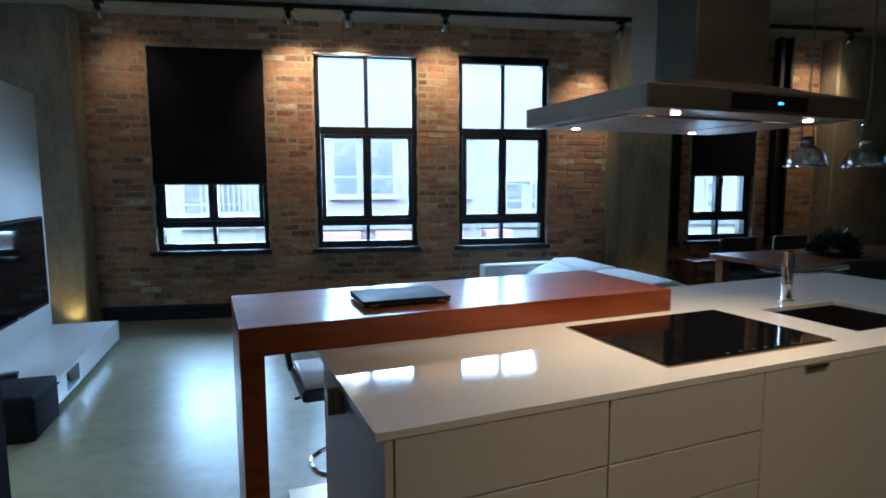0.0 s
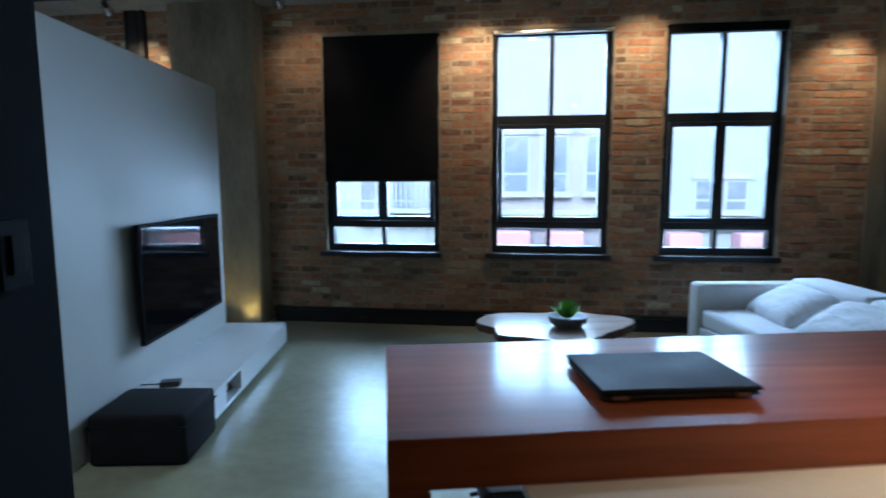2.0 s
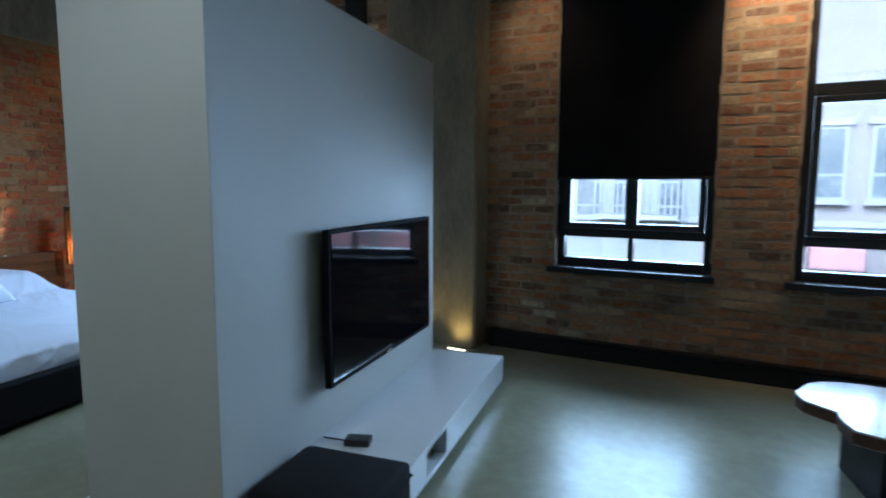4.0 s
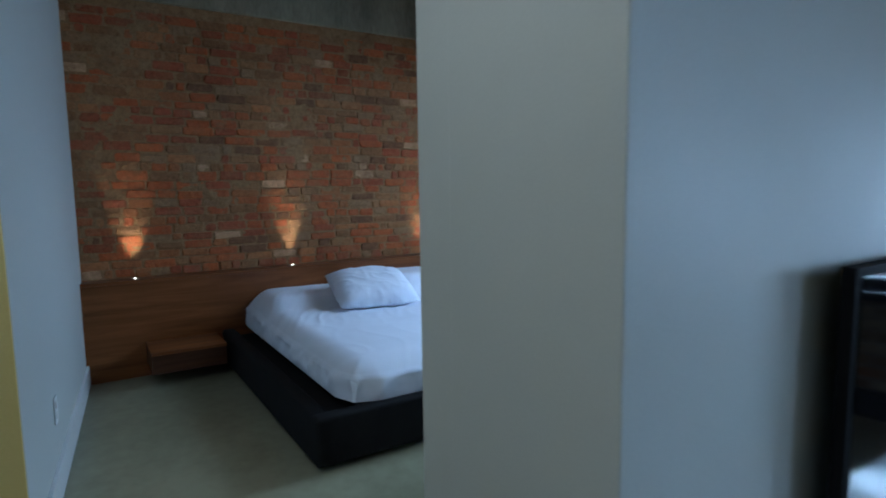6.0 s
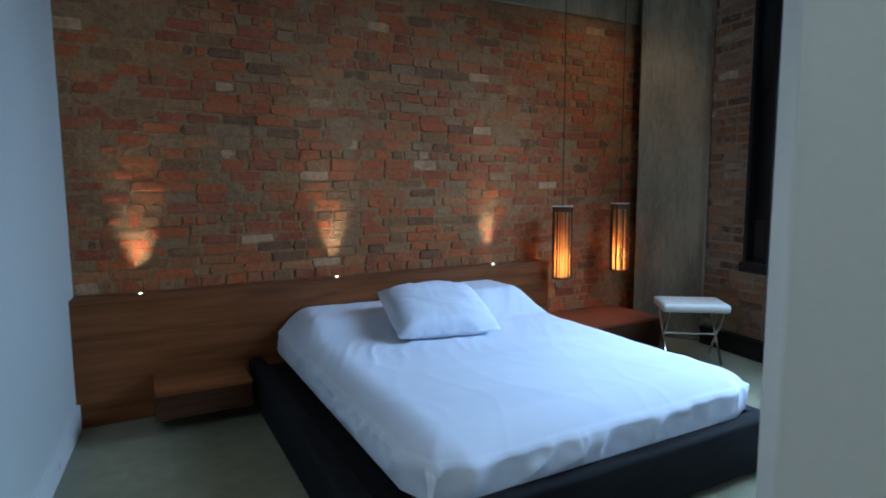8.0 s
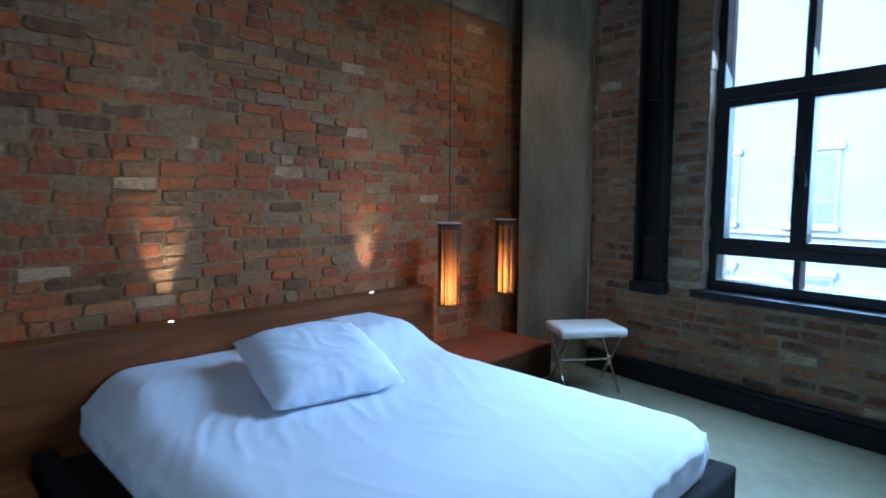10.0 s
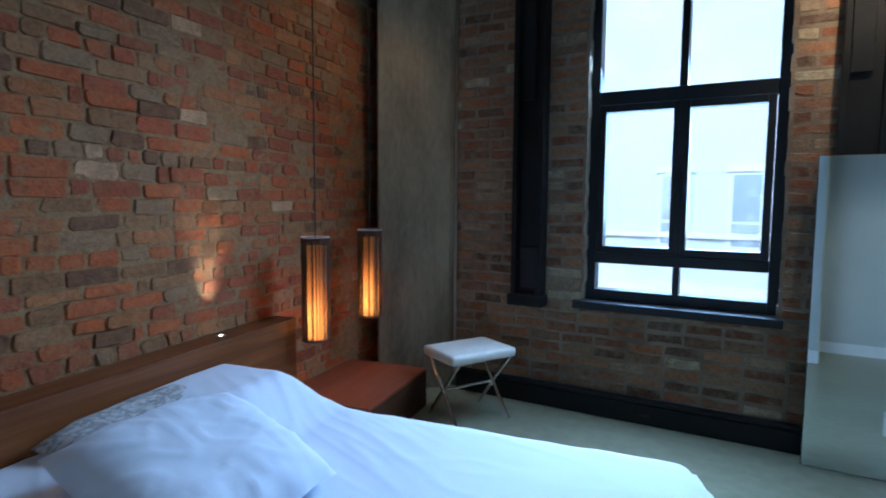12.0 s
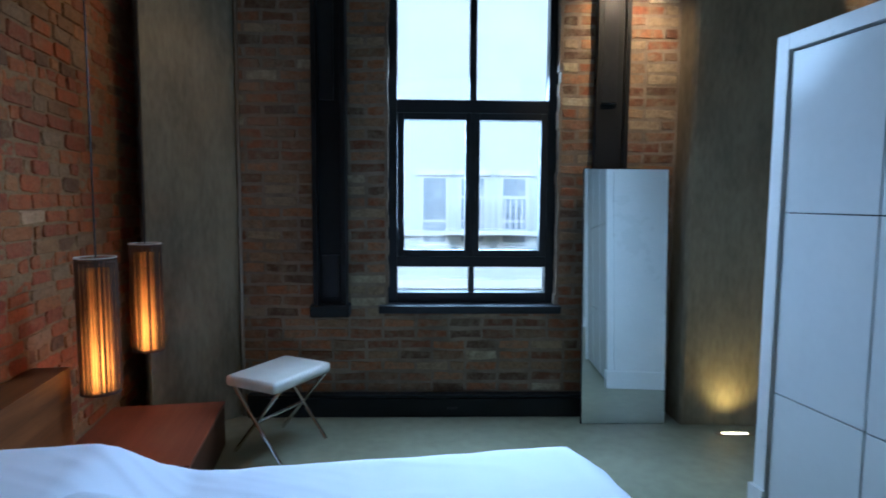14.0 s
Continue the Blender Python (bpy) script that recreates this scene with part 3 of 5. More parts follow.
def partition():
    p = thing("partition", "white painted partition with a built-in wardrobe behind", "partition", GRID, kind="structure")
    part("wall", B((-1.98, -1.487, 3.90, 5.97, 0, 2.11), bevel=0.004), "white", p)
    part("return", B((-2.118, -1.978, 3.902, 4.55, 0, 2.108)), "white", p)
    part("baseboard", B((-2.132, -1.487, 3.886, 3.90, 0, 0.135), (-2.132, -2.118, 3.90, 4.55, 0, 0.135)), "trim", p)


partition()


def wardrobe():
    t = thing("wardrobe", "white gloss lacquered wardrobe with tall hinged doors", "wardrobe", GRID @ Matrix.Translation((-2.535, 4.552, 0)))
    part("carcass", B((0.052, 0.55, 0.0, 1.42, 0.0, 2.03)), "trim", t)
    # black backing sheet: paints the shade in the gaps round the doors
    part("gap_shade", B((0.044, 0.050, 0.06, 1.355, 0.0, 1.965)), "black", t, "black sheet standing in for the shade round the doors")
    part("frame", B((0.0, 0.05, 1.355, 1.42, 0.0, 2.03), (0.0, 0.05, 0.0, 0.06, 0.0, 2.03), (0.0, 0.05, 0.06, 1.355, 1.965, 2.03), bevel=0.003), "trim", t)
    part("plinth", B((-0.014, 0.0, 1.35, 1.434, 0, 0.135), (-0.014, 0.55, 1.42, 1.434, 0, 0.135), bevel=0.002), "trim", t)
    n = 3
    wd = (1.355 - 0.06) / n
    for i in range(n):
        y = 0.06 + i * wd
        for za, zb in ((0.02, 0.565), (0.570, 1.315), (1.320, 1.955)):
            part("door_panel", B((0.012, 0.034, y + (0.006 if i else 0.012), y + wd - (0.012 if i == n - 1 else 0.004), za, zb), bevel=0.002), "lacquer", t, "glossy white door panel")


wardrobe()


def television():
    t = thing("television", "black flat television, switched off, on a wall bracket", "television", GRID @ Matrix.Translation((-1.487, 5.10, 0.79)))
    part("casing", B((0.045, 0.075, -0.60, 0.60, -0.345, 0.345), bevel=0.0015), "bezel", t)
    part("screen", B((0.075, 0.078, -0.582, 0.582, -0.322, 0.327)), "screen", t)
    part("logo", B((0.075, 0.079, -0.03, 0.03, -0.338, -0.330)), "steel", t)
    part("bracket", B((0.0, 0.03, -0.2, 0.2, -0.2, 0.2), (0.03, 0.045, -0.05, 0.05, -0.1, 0.1)), "black", t)


television()


def media_bench():
    t = thing("media_bench", "low floating white lacquered bench with an open niche", "media bench", GRID @ Matrix.Translation((-1.487, 4.39, 0)))
    # the bench body around the niche
    w, l, z0, z1 = 0.485, 1.61, 0.045, 0.208
    part("end_block", B((0, w, 0, 0.20, z0, z1), bevel=0.002), "lacquer", t)
    part("body", B((0, w, 0.46, l, z0, z1), bevel=0.002), "lacquer", t)
    part("niche_top", B((0, w, 0.20, 0.46, z1 - 0.022, z1)), "lacquer", t)
    part("niche_floor", B((0, w, 0.20, 0.46, z0, z0 + 0.022)), "lacquer", t)
    part("niche_back", B((0, 0.12, 0.20, 0.46, z0 + 0.022, z1 - 0.022)), "lacquer", t)
    part("plinth", B((0, w - 0.09, 0.04, l - 0.1, 0, z0)), "trim", t)
    u = GRID @ Matrix.Translation((-1.487 + 0.30, 4.39 + 0.33, z0 + 0.022))
    d = thing("media_player", "silver media player inside the bench niche", "media player", u)
    part("case", B((-0.12, 0.13, -0.10, 0.10, 0.0, 0.045), bevel=0.004), "steel", d)
    part("front", B((0.13, 0.133, -0.09, 0.09, 0.012, 0.032)), "plastic", d)
    r = thing("set_top_box", "small black box with a cable on the bench", "set-top box", GRID @ Matrix.Translation((-1.30, 4.52, z1)) @ pose(0, 0, 0, 0, 0, 12))
    part("case", B((-0.05, 0.06, -0.035, 0.035, 0.0, 0.03), bevel=0.006), "plastic", r)
    part("cable", tube(bmesh.new(), (-0.05, 0.0, 0.012), (-0.16, 0.03, 0.006), 0.004, seg=8), "plastic", r)


media_bench()


def pouf():
    t = thing("pouf", "low square charcoal fabric pouf beside the bench", "pouf", GRID @ Matrix.Translation((-1.215, 4.165, 0)))
    part("cushion", B((-0.235, 0.235, -0.205, 0.205, 0.0, 0.256), bevel=0.03), "charcoal", t, smooth=True)
    part("seam", B((-0.238, 0.238, -0.208, 0.208, 0.196, 0.200)), "charcoal", t)


pouf()

# ---- kitchen island ----


def island():
    t = thing("kitchen_island", "white lacquered kitchen island with drawers", "kitchen island", ISLAND)
    zt = 0.880
    part("carcass", B((0.046, 1.65, 0.060, 0.64, 0.08, zt - 0.002), (1.65, 2.10, 0.060, 0.64, 0.08, 0.64), (2.10, 2.76, 0.060, 0.64, 0.08, zt - 0.002)), "cabinet", t)
    part("plinth", B((0.08, 2.7, 0.11, 0.6, 0.0, 0.08)), "black", t)
    part("end_panel", B((0.026, 0.044, 0.0335, 0.66, 0.0, zt - 0.002), bevel=0.001), "cabinet", t)

    def front(a0, a1, z0, z1):
        return part("drawer" if z1 - z0 < 0.5 else "door", B((a0 + 0.002, a1 - 0.002, 0.034, 0.060, z0 + 0.002, z1 - 0.002), bevel=0.0015), "cabinet", t)
    for a0, a1 in ((0.047, 0.568), (0.568, 1.073)):
        for z0, z1 in ((0.09, 0.335), (0.335, 0.58), (0.58, 0.72), (0.72, zt)):
            front(a0, a1, z0, z1)
    part("towel_hook", B((0.0, 0.026, 0.385, 0.402, 0.800, 0.868), (-0.016, 0.0, 0.385, 0.402, 0.800, 0.868), bevel=0.003), "steel", t, "small steel hook on the island end")
    d = front(1.073, 1.70, 0.09, zt)
    part("handle", B((1.225, 1.315, 0.024, 0.034, 0.868, 0.878), bevel=0.002), "steel", d)
    front(1.70, 2.23, 0.09, zt)
    front(2.23, 2.755, 0.09, zt)
    w = thing("worktop", "glossy white quartz worktop of the island", "worktop", ISLAND)
    z0, z1 = zt, 0.897
    hole = (1.66, 2.08, 0.165, 0.520)
    part("slab", B((0.008, hole[0], 0.032, 1.02, z0, z1), (hole[1], 2.80, 0.032, 1.02, z0, z1), (hole[0], hole[1], 0.032, hole[2], z0, z1), (hole[0], hole[1], hole[3], 1.02, z0, z1)), "quartz", w)
    part("sink_basin", B((1.648, 1.660, 0.153, 0.532, 0.66, z0), (2.080, 2.092, 0.153, 0.532, 0.66, z0), (1.660, 2.080, 0.153, 0.165, 0.66, z0), (1.660, 2.080, 0.520, 0.532, 0.66, z0), (1.648, 2.092, 0.153, 0.532, 0.65, 0.66)), "plastic", w)
    part("sink_drain", tube(bmesh.new(), (1.87, 0.34, 0.66), (1.87, 0.34, 0.664), 0.045, seg=20), "steel", w)
    c = thing("cooktop", "black glass cooktop in a thin steel frame", "cooktop", ISLAND @ Matrix.Translation((0, 0, z1)))
    part("steel_frame", B((0.819, 1.482, 0.118, 0.577, 0.0, 0.003)), "steel", c)
    part("glass_plate", B((0.827, 1.474, 0.126, 0.569, 0.003, 0.0065)), "ceramic", c)
    for i in range(5):
        part("touch_key", B((1.05 + i * 0.05, 1.062 + i * 0.05, 0.137, 0.142, 0.0065, 0.0068)), "steel", c)
    f = thing("faucet", "chrome kitchen faucet with a long angled spout", "faucet", ISLAND @ Matrix.Translation((1.897, 0.592, z1)))
    part("base", tube(bmesh.new(), (0, 0, 0), (0, 0, 0.006), 0.030, seg=24), "chrome", f, smooth=False)
    part("body", tube(bmesh.new(), (0, 0, 0.006), (0, 0, 0.075), 0.021, seg=24), "chrome", f)
    part("collar", tube(bmesh.new(), (0, 0, 0.075), (0, 0, 0.079), 0.019, seg=24), "plastic", f)
    part("upper_body", tube(bmesh.new(), (0, 0, 0.079), (0, 0, 0.198), 0.022, seg=24), "chrome", f)
    part("spout", tube(bmesh.new(), (0.0, 0.0, 0.118), (0.165, -0.13, 0.150), 0.014, 0.011, seg=18), "chrome", f)
    part("lever", B((-0.026, 0.055, -0.014, 0.014, 0.200, 0.208), bevel=0.003), "chrome", f)


island()


def bar():
    t = thing("breakfast_bar", "thick reddish wood breakfast bar with a slab leg", "breakfast bar", ISLAND)
    part("top", B((-0.207, 1.33, 0.637, 1.152, 0.897, 0.982), bevel=0.003), "cherry", t)
    part("leg", B((-0.207, -0.141, 0.637, 1.152, 0.0, 0.897), bevel=0.003), "cherry", t)
    lp = thing("laptop", "closed dark grey laptop on the wooden bar", "laptop", pose(0.285, 2.460, 0.982, 0, 0, 12.0))
    part("base", B((-0.148, 0.148, -0.108, 0.108, 0.004, 0.014), bevel=0.004), "plastic", lp)
    part("lid", B((-0.150, 0.150, -0.110, 0.110, 0.015, 0.024), bevel=0.004), "laptop", lp)
    for x in (-0.115, 0.115):
        part("hinge", B((x - 0.014, x + 0.014, -0.1115, -0.108, 0.006, 0.013)), "steel", lp, "small bright hinge cap")
        for y in (-0.085, 0.075):
            part("foot", B((x - 0.012, x + 0.012, y, y + 0.015, 0.0, 0.004)), "plastic", lp)


bar()


def bar_stool(m):
    t = thing("bar_stool", "grey leather bar stool with a chrome pedestal and foot ring", "bar stool", m, group="bar stools")
    part("seat", B((-0.20, 0.20, -0.19, 0.19, 0.555, 0.605), bevel=0.02), "plastic", t, smooth=True)
    part("seat_pad", B((-0.185, 0.185, -0.18, 0.16, 0.605, 0.625), bevel=0.009), "grey_leather", t, smooth=True)
    for sx in (-1, 1):
        bm = box(bmesh.new(), -0.012, 0.012, -0.03, 0.03, 0.0, 0.13, bevel=0.004)
        bmesh.ops.transform(bm, matrix=pose(sx * 0.195, 0.16, 0.585, -8, sx * 9, 0), verts=bm.verts)
        part("back_post", bm, "plastic", t)
    part("backrest", B((-0.225, 0.225, 0.15, 0.19, 0.705, 0.84), bevel=0.018), "grey_leather", t, smooth=True)
    part("pedestal", tube(bmesh.new(), (0, 0, 0.02), (0, 0, 0.555), 0.026, seg=20), "chrome", t)
    part("base", B((-0.22, 0.22, -0.22, 0.22, 0.0, 0.012), bevel=0.004), "steel", t, "square brushed steel base plate")
    part("base_collar", lathe(bmesh.new(), [(0.05, 0.012), (0.045, 0.03), (0.028, 0.045)]), "chrome", t, smooth=True)
    ring = bmesh.new()
    k = 28
    pts = [(0.145 * math.cos(2 * math.pi * i / k), 0.145 * math.sin(2 * math.pi * i / k), 0.215) for i in range(k)]
    for i in range(k):
        tube(ring, pts[i], pts[(i + 1) % k], 0.011, seg=8)
    part("foot_ring", ring, "chrome", t)
    part("ring_arm", tube(bmesh.new(), (0, 0, 0.215), (0.145, 0, 0.215), 0.009, seg=8), "chrome", t)
    part("lever", tube(bmesh.new(), (0.02, 0, 0.55), (-0.21, -0.06, 0.535), 0.006, seg=8), "black", t)


bar_stool(ISLAND @ Matrix.Translation((0.225, 1.30, 0)))


def range_hood():
    t = thing("range_hood", "brushed steel island range hood hung from the ceiling", "range hood", ISLAND @ Matrix.Translation((1.105, 0.38, 0)))
    hx, hy = 0.40, 0.28
    bm = bmesh.new()
    box(bm, -hx, hx, -hy, hy, 1.556, 1.615, bevel=0.003)
    c = part("canopy", bm, "steel", t)
    bm = bmesh.new()
    lo = [bm.verts.new((x, y, 1.615)) for x, y in ((-hx + .01, -hy + .01), (hx - .01, -hy + .01), (hx - .01, hy - .01), (-hx + .01, hy - .01))]
    hi = [bm.verts.new((x, y, 1.66)) for x, y in ((-0.17, -0.15), (0.17, -0.15), (0.17, 0.15), (-0.17, 0.15))]
    bm.faces.new(hi)
    for i in range(4):
        bm.faces.new((lo[i], lo[(i + 1) % 4], hi[(i + 1) % 4], hi[i]))
    part("canopy_top", bm, "steel", t)
    part("chimney", B((-0.113, 0.165, -0.14, 0.125, 1.655, 2.30), bevel=0.002), "steel", t)
    part("chimney_upper", B((-0.109, 0.161, -0.136, 0.121, 2.30, CEIL)), "steel", t)
    part("side_strip", B((-0.117, -0.113, -0.137, 0.01, 1.66, 2.30), bevel=0.001), "smoked", t, "dark greenish steel cover strip")
    part("control_panel", B((-0.13, 0.15, -hy - 0.004, -hy, 1.566, 1.605)), "screen", t, "black glass touch panel")
    part("display", B((0.035, 0.05, -hy - 0.006, -hy - 0.004, 1.582, 1.588)), "led_blue", t)
    for i in range(3):
        part("filter", B((-0.36 + i * 0.245, -0.13 + i * 0.245, -0.16, 0.17, 1.550, 1.556), bevel=0.002), "steel", t)
    for x, y in ((-0.25, -0.215), (0.25, -0.215), (-0.25, 0.215), (0.25, 0.215)):
        part("lamp", tube(bmesh.new(), (x, y, 1.552), (x, y, 1.556), 0.011, seg=20), "led", t)
        lamp("hood_light", 'SPOT', t.matrix_world @ Matrix.Translation((x, y, 1.54)), 1.0, WARM, cone=110, blend=0.8, soft=0.025)


range_hood()

# ---- living room furniture ----


def sofa():
    t = thing("sofa", "white fabric sofa with low square arms and loose cushions", "sofa", GRID @ Matrix.Translation((2.235, 3.75, 0)))
    part("base", B((0.02, 0.95, 0.05, 1.88, 0.08, 0.28), bevel=0.02), "sofa", t)
    part("arm", B((0.0, 0.98, 1.76, 1.93, 0.06, 0.60), bevel=0.03), "sofa", t, smooth=True)
    part("arm", B((0.0, 0.98, 0.0, 0.17, 0.06, 0.60), bevel=0.03), "sofa", t, smooth=True)
    part("backrest", B((0.80, 0.98, 0.17, 1.76, 0.06, 0.63), bevel=0.03), "sofa", t, smooth=True)
    part("piping", tube(bmesh.new(), (0.812, 0.20, 0.634), (0.812, 1.74, 0.634), 0.006, seg=8), "charcoal", t, "dark piping")
    for i in range(2):
        y = 0.175 + i * 0.7925
        part("seat_cushion", B((0.02, 0.80, y + 0.004, y + 0.785, 0.28, 0.42), bevel=0.04), "sofa", t, smooth=True)
        bm = box(bmesh.new(), 0.66, 0.955, y + 0.004, y + 0.788, 0.40, 0.655, bevel=0.07, seg=4)
        c = part("back_cushion", bm, "sofa", t, smooth=True)
        part("piping", tube(bmesh.new(), (0.683, y + 0.06, 0.637), (0.683, y + 0.73, 0.637), 0.005, seg=8), "charcoal", c, "dark piping")
    for x in (0.06, 0.92):
        for y in (0.06, 1.87):
            part("leg", tube(bmesh.new(), (x, y, 0), (x, y, 0.08), 0.02), "black", t)


sofa()


def coffee_table():
    t = thing("coffee_table", "low live-edge wood slab coffee table with a glossy top", "coffee table", pose(0.27, 5.40, 0, 0, 0, 14))
    rng = random.Random(5)
    n = 40
    pts = []
    for i in range(n):
        a = 2 * math.pi * i / n
        r = 0.98 + 0.11 * math.sin(3 * a + 0.6) + 0.05 * math.sin(7 * a) + 0.06 * math.sin(5 * a + 2) + rng.uniform(-0.02, 0.02)
        pts.append((0.55 * r * math.cos(a), 0.41 * r * math.sin(a)))
    top = bmesh.new()
    prism(top, pts, 0.30, 0.36)
    part("top", top, "pale_wood", t)
    rim = bmesh.new()
    prism(rim, [(x * 1.012, y * 1.012) for x, y in pts], 0.305, 0.352)
    part("bark_edge", rim, "bark", t)
    for x in (-0.28, 0.28):
        part("leg", B((x - 0.04, x + 0.04, -0.2, 0.2, 0.0, 0.30), bevel=0.006), "black", t)
    p = thing("potted_plant", "small bright green plant in a dark stone bowl", "plant", pose(0.36, 5.33, 0.36))
    part("bowl", lathe(bmesh.new(), [(0.0, 0.0), (0.08, 0.0), (0.128, 0.035), (0.138, 0.075), (0.124, 0.079), (0.105, 0.06), (0.0, 0.055)]), "stone", p, smooth=True)
    leaves = bmesh.new()
    for i in range(170):
        a, e, r = rng.uniform(0, 6.283), rng.uniform(0.5, 1.55), rng.uniform(0.07, 0.15)
        o = Vector((rng.uniform(-0.025, 0.025), rng.uniform(-0.025, 0.025), 0.06))
        d = Vector((math.cos(a) * math.cos(e), math.sin(a) * math.cos(e), math.sin(e)))
        s = d.cross(Vector((0, 0, 1))).normalized() * 0.011
        m1 = o + d * r * 0.6
        tip = o + d * r
        v = [leaves.verts.new(q) for q in (o, m1 + s, tip, m1 - s)]
        leaves.faces.new(v)
    part("leaves", leaves, "leaf", p)


coffee_table()


def dining():
    t = thing("dining_table", "long pale wood dining table", "dining table", GRID @ Matrix.Translation((4.03, 3.70, 0)))
    part("tabletop", B((0.0, 2.3, 0.0, 0.92, 0.71, 0.75), bevel=0.004), "table_wood", t)
    for x in (0.08, 2.22):
        for y in (0.08, 0.84):
            part("leg", B((x - 0.04, x + 0.04, y - 0.04, y + 0.04, 0, 0.71), bevel=0.004), "table_wood", t)
    def chair(m):
        c = thing("dining_chair", "dark grey upholstered dining chair at the table", "chair", m, group="chairs round the table")
        part("seat", B((-0.22, 0.22, -0.22, 0.22, 0.42, 0.49), bevel=0.02), "chair_grey", c, smooth=True)
        part("backrest", B((-0.22, 0.22, 0.18, 0.24, 0.46, 0.82), bevel=0.025), "chair_grey", c, smooth=True)
        for x in (-0.18, 0.18):
            for y in (-0.18, 0.2):
                part("leg", tube(bmesh.new(), (x, y, 0), (x * 0.95, y * 0.95, 0.42), 0.014, 0.02), "black", c)
        return c
    c = chair(GRID @ Matrix.Translation((4.92, 4.98, 0)))
    copy_thing(c, GRID @ Matrix.Translation((5.62, 4.98, 0)))
    copy_thing(c, GRID @ Matrix.Translation((4.36, 3.70, 0)) @ pose(0, 0, 0, 0, 0, 180))
    copy_thing(c, GRID @ Matrix.Translation((5.16, 3.70, 0)) @ pose(0, 0, 0, 0, 0, 180))
    b3 = thing("wooden_bench", "small wooden bench against the brick wall", "bench", pose(4.06, 6.42, 0))
    part("seat", B((-0.25, 0.55, -0.16, 0.16, 0.485, 0.52), bevel=0.004), "table_wood", b3)
    for x in (-0.2, 0.5):
        part("leg", B((x - 0.025, x + 0.025, -0.14, 0.14, 0, 0.485), bevel=0.003), "table_wood", b3)
    p = thing("centrepiece_plant", "dense dark green leafy centrepiece on the dining table", "plant", GRID @ Matrix.Translation((4.98, 4.20, 0.75)))
    part("tray", lathe(bmesh.new(), [(0, 0), (0.2, 0), (0.22, 0.04), (0.19, 0.03), (0, 0.025)]), "stone", p)
    rng = random.Random(9)
    lv = bmesh.new()
    for i in range(520):
        a, e, r = rng.uniform(0, 6.283), rng.uniform(0.0, 1.5), rng.uniform(0.12, 0.27)
        d = Vector((math.cos(a) * math.cos(e) * 1.1, math.sin(a) * math.cos(e) * 0.8, math.sin(e) * 0.75))
        o = d * r * rng.uniform(0.35, 0.8) + Vector((0, 0, 0.03))
        s = Vector((rng.uniform(-1, 1), rng.uniform(-1, 1), rng.uniform(-1, 1))).cross(d).normalized() * 0.017
        lv.faces.new([lv.verts.new(q) for q in (o, o + d * 0.05 + s, o + d * 0.10, o + d * 0.05 - s)])
    part("foliage", lv, "leaf_dark", p)


dining()


def pendant(x, y):
    t = thing("pendant_lamp", "clear glass dome pendant lamp with chrome cap on a chain", "pendant lamp", pose(x, y, 1.50), group="dining pendants")
    prof = [(0.146, 0.0), (0.147, 0.01), (0.144, 0.035), (0.136, 0.07), (0.117, 0.11), (0.090, 0.14), (0.058, 0.16)]
    part("shade", lathe(bmesh.new(), prof, seg=36), "clear_glass", t, "clear glass dome", smooth=True)
    part("cap", lathe(bmesh.new(), [(0.066, 0.152), (0.068, 0.162), (0.048, 0.170), (0.048, 0.196), (0.054, 0.200), (0.054, 0.214), (0.030, 0.235), (0.0, 0.237)], seg=36), "chrome", t, smooth=True)
    part("bulb", lathe(bmesh.new(), [(0.0, 0.055), (0.028, 0.065), (0.036, 0.09), (0.026, 0.12), (0.018, 0.14), (0.0, 0.14)], seg=20), "chrome", t, "mirrored bulb", smooth=True)
    for i in range(12):
        a = 2 * math.pi * i / 12
        part("clip", B((-0.006, 0.006, -0.006, 0.006, -0.004, 0.018), bevel=0.002), "chrome", t).location = (0.148 * math.cos(a), 0.148 * math.sin(a), 0)
    part("rim", lathe(bmesh.new(), [(0.138, 0.004), (0.152, 0.0), (0.152, 0.012), (0.138, 0.014)], seg=36), "chrome", t, smooth=True)
    yk = bmesh.new()
    for s in (-1, 1):
        tube(yk, (s * 0.06, 0, 0.13), (s * 0.05, 0, 0.33), 0.005, seg=8)
    tube(yk, (-0.05, 0, 0.33), (0.05, 0, 0.33), 0.006, seg=8)
    part("yoke", yk, "chrome", t)
    ch = bmesh.new()
    z, i = 0.33, 0
    while z < CEIL - 1.50 - 0.02:
        dx, dy = (0.011, 0) if i % 2 else (0, 0.011)
        for s in (-1, 1):
            tube(ch, (s * dx, s * dy, z), (s * dx * 0.3, s * dy * 0.3, z + 0.042), 0.004, seg=5)
        z += 0.036
        i += 1
    part("chain", ch, "smoked", t)
    part("ceiling_cap", tube(bmesh.new(), (0, 0, CEIL - 1.53), (0, 0, CEIL - 1.50), 0.05), "chrome", t)


pendant(3.674, 4.6)
pendant(4.21, 4.6)

# ---- track lights ----


def track(x0, y0, x1, y1):
    t = thing("light_track", "black lighting track on the concrete ceiling", "light track", group="light tracks")
    d = Vector((x1 - x0, y1 - y0))
    a = math.degrees(math.atan2(d.y, d.x))
    bm = B((0, d.length, -0.017, 0.017, CEIL - 0.04, CEIL), bevel=0.003)
    ob = part("rail", bm, "black", t)
    ob.matrix_local = pose(x0, y0, 0, 0, 0, a)


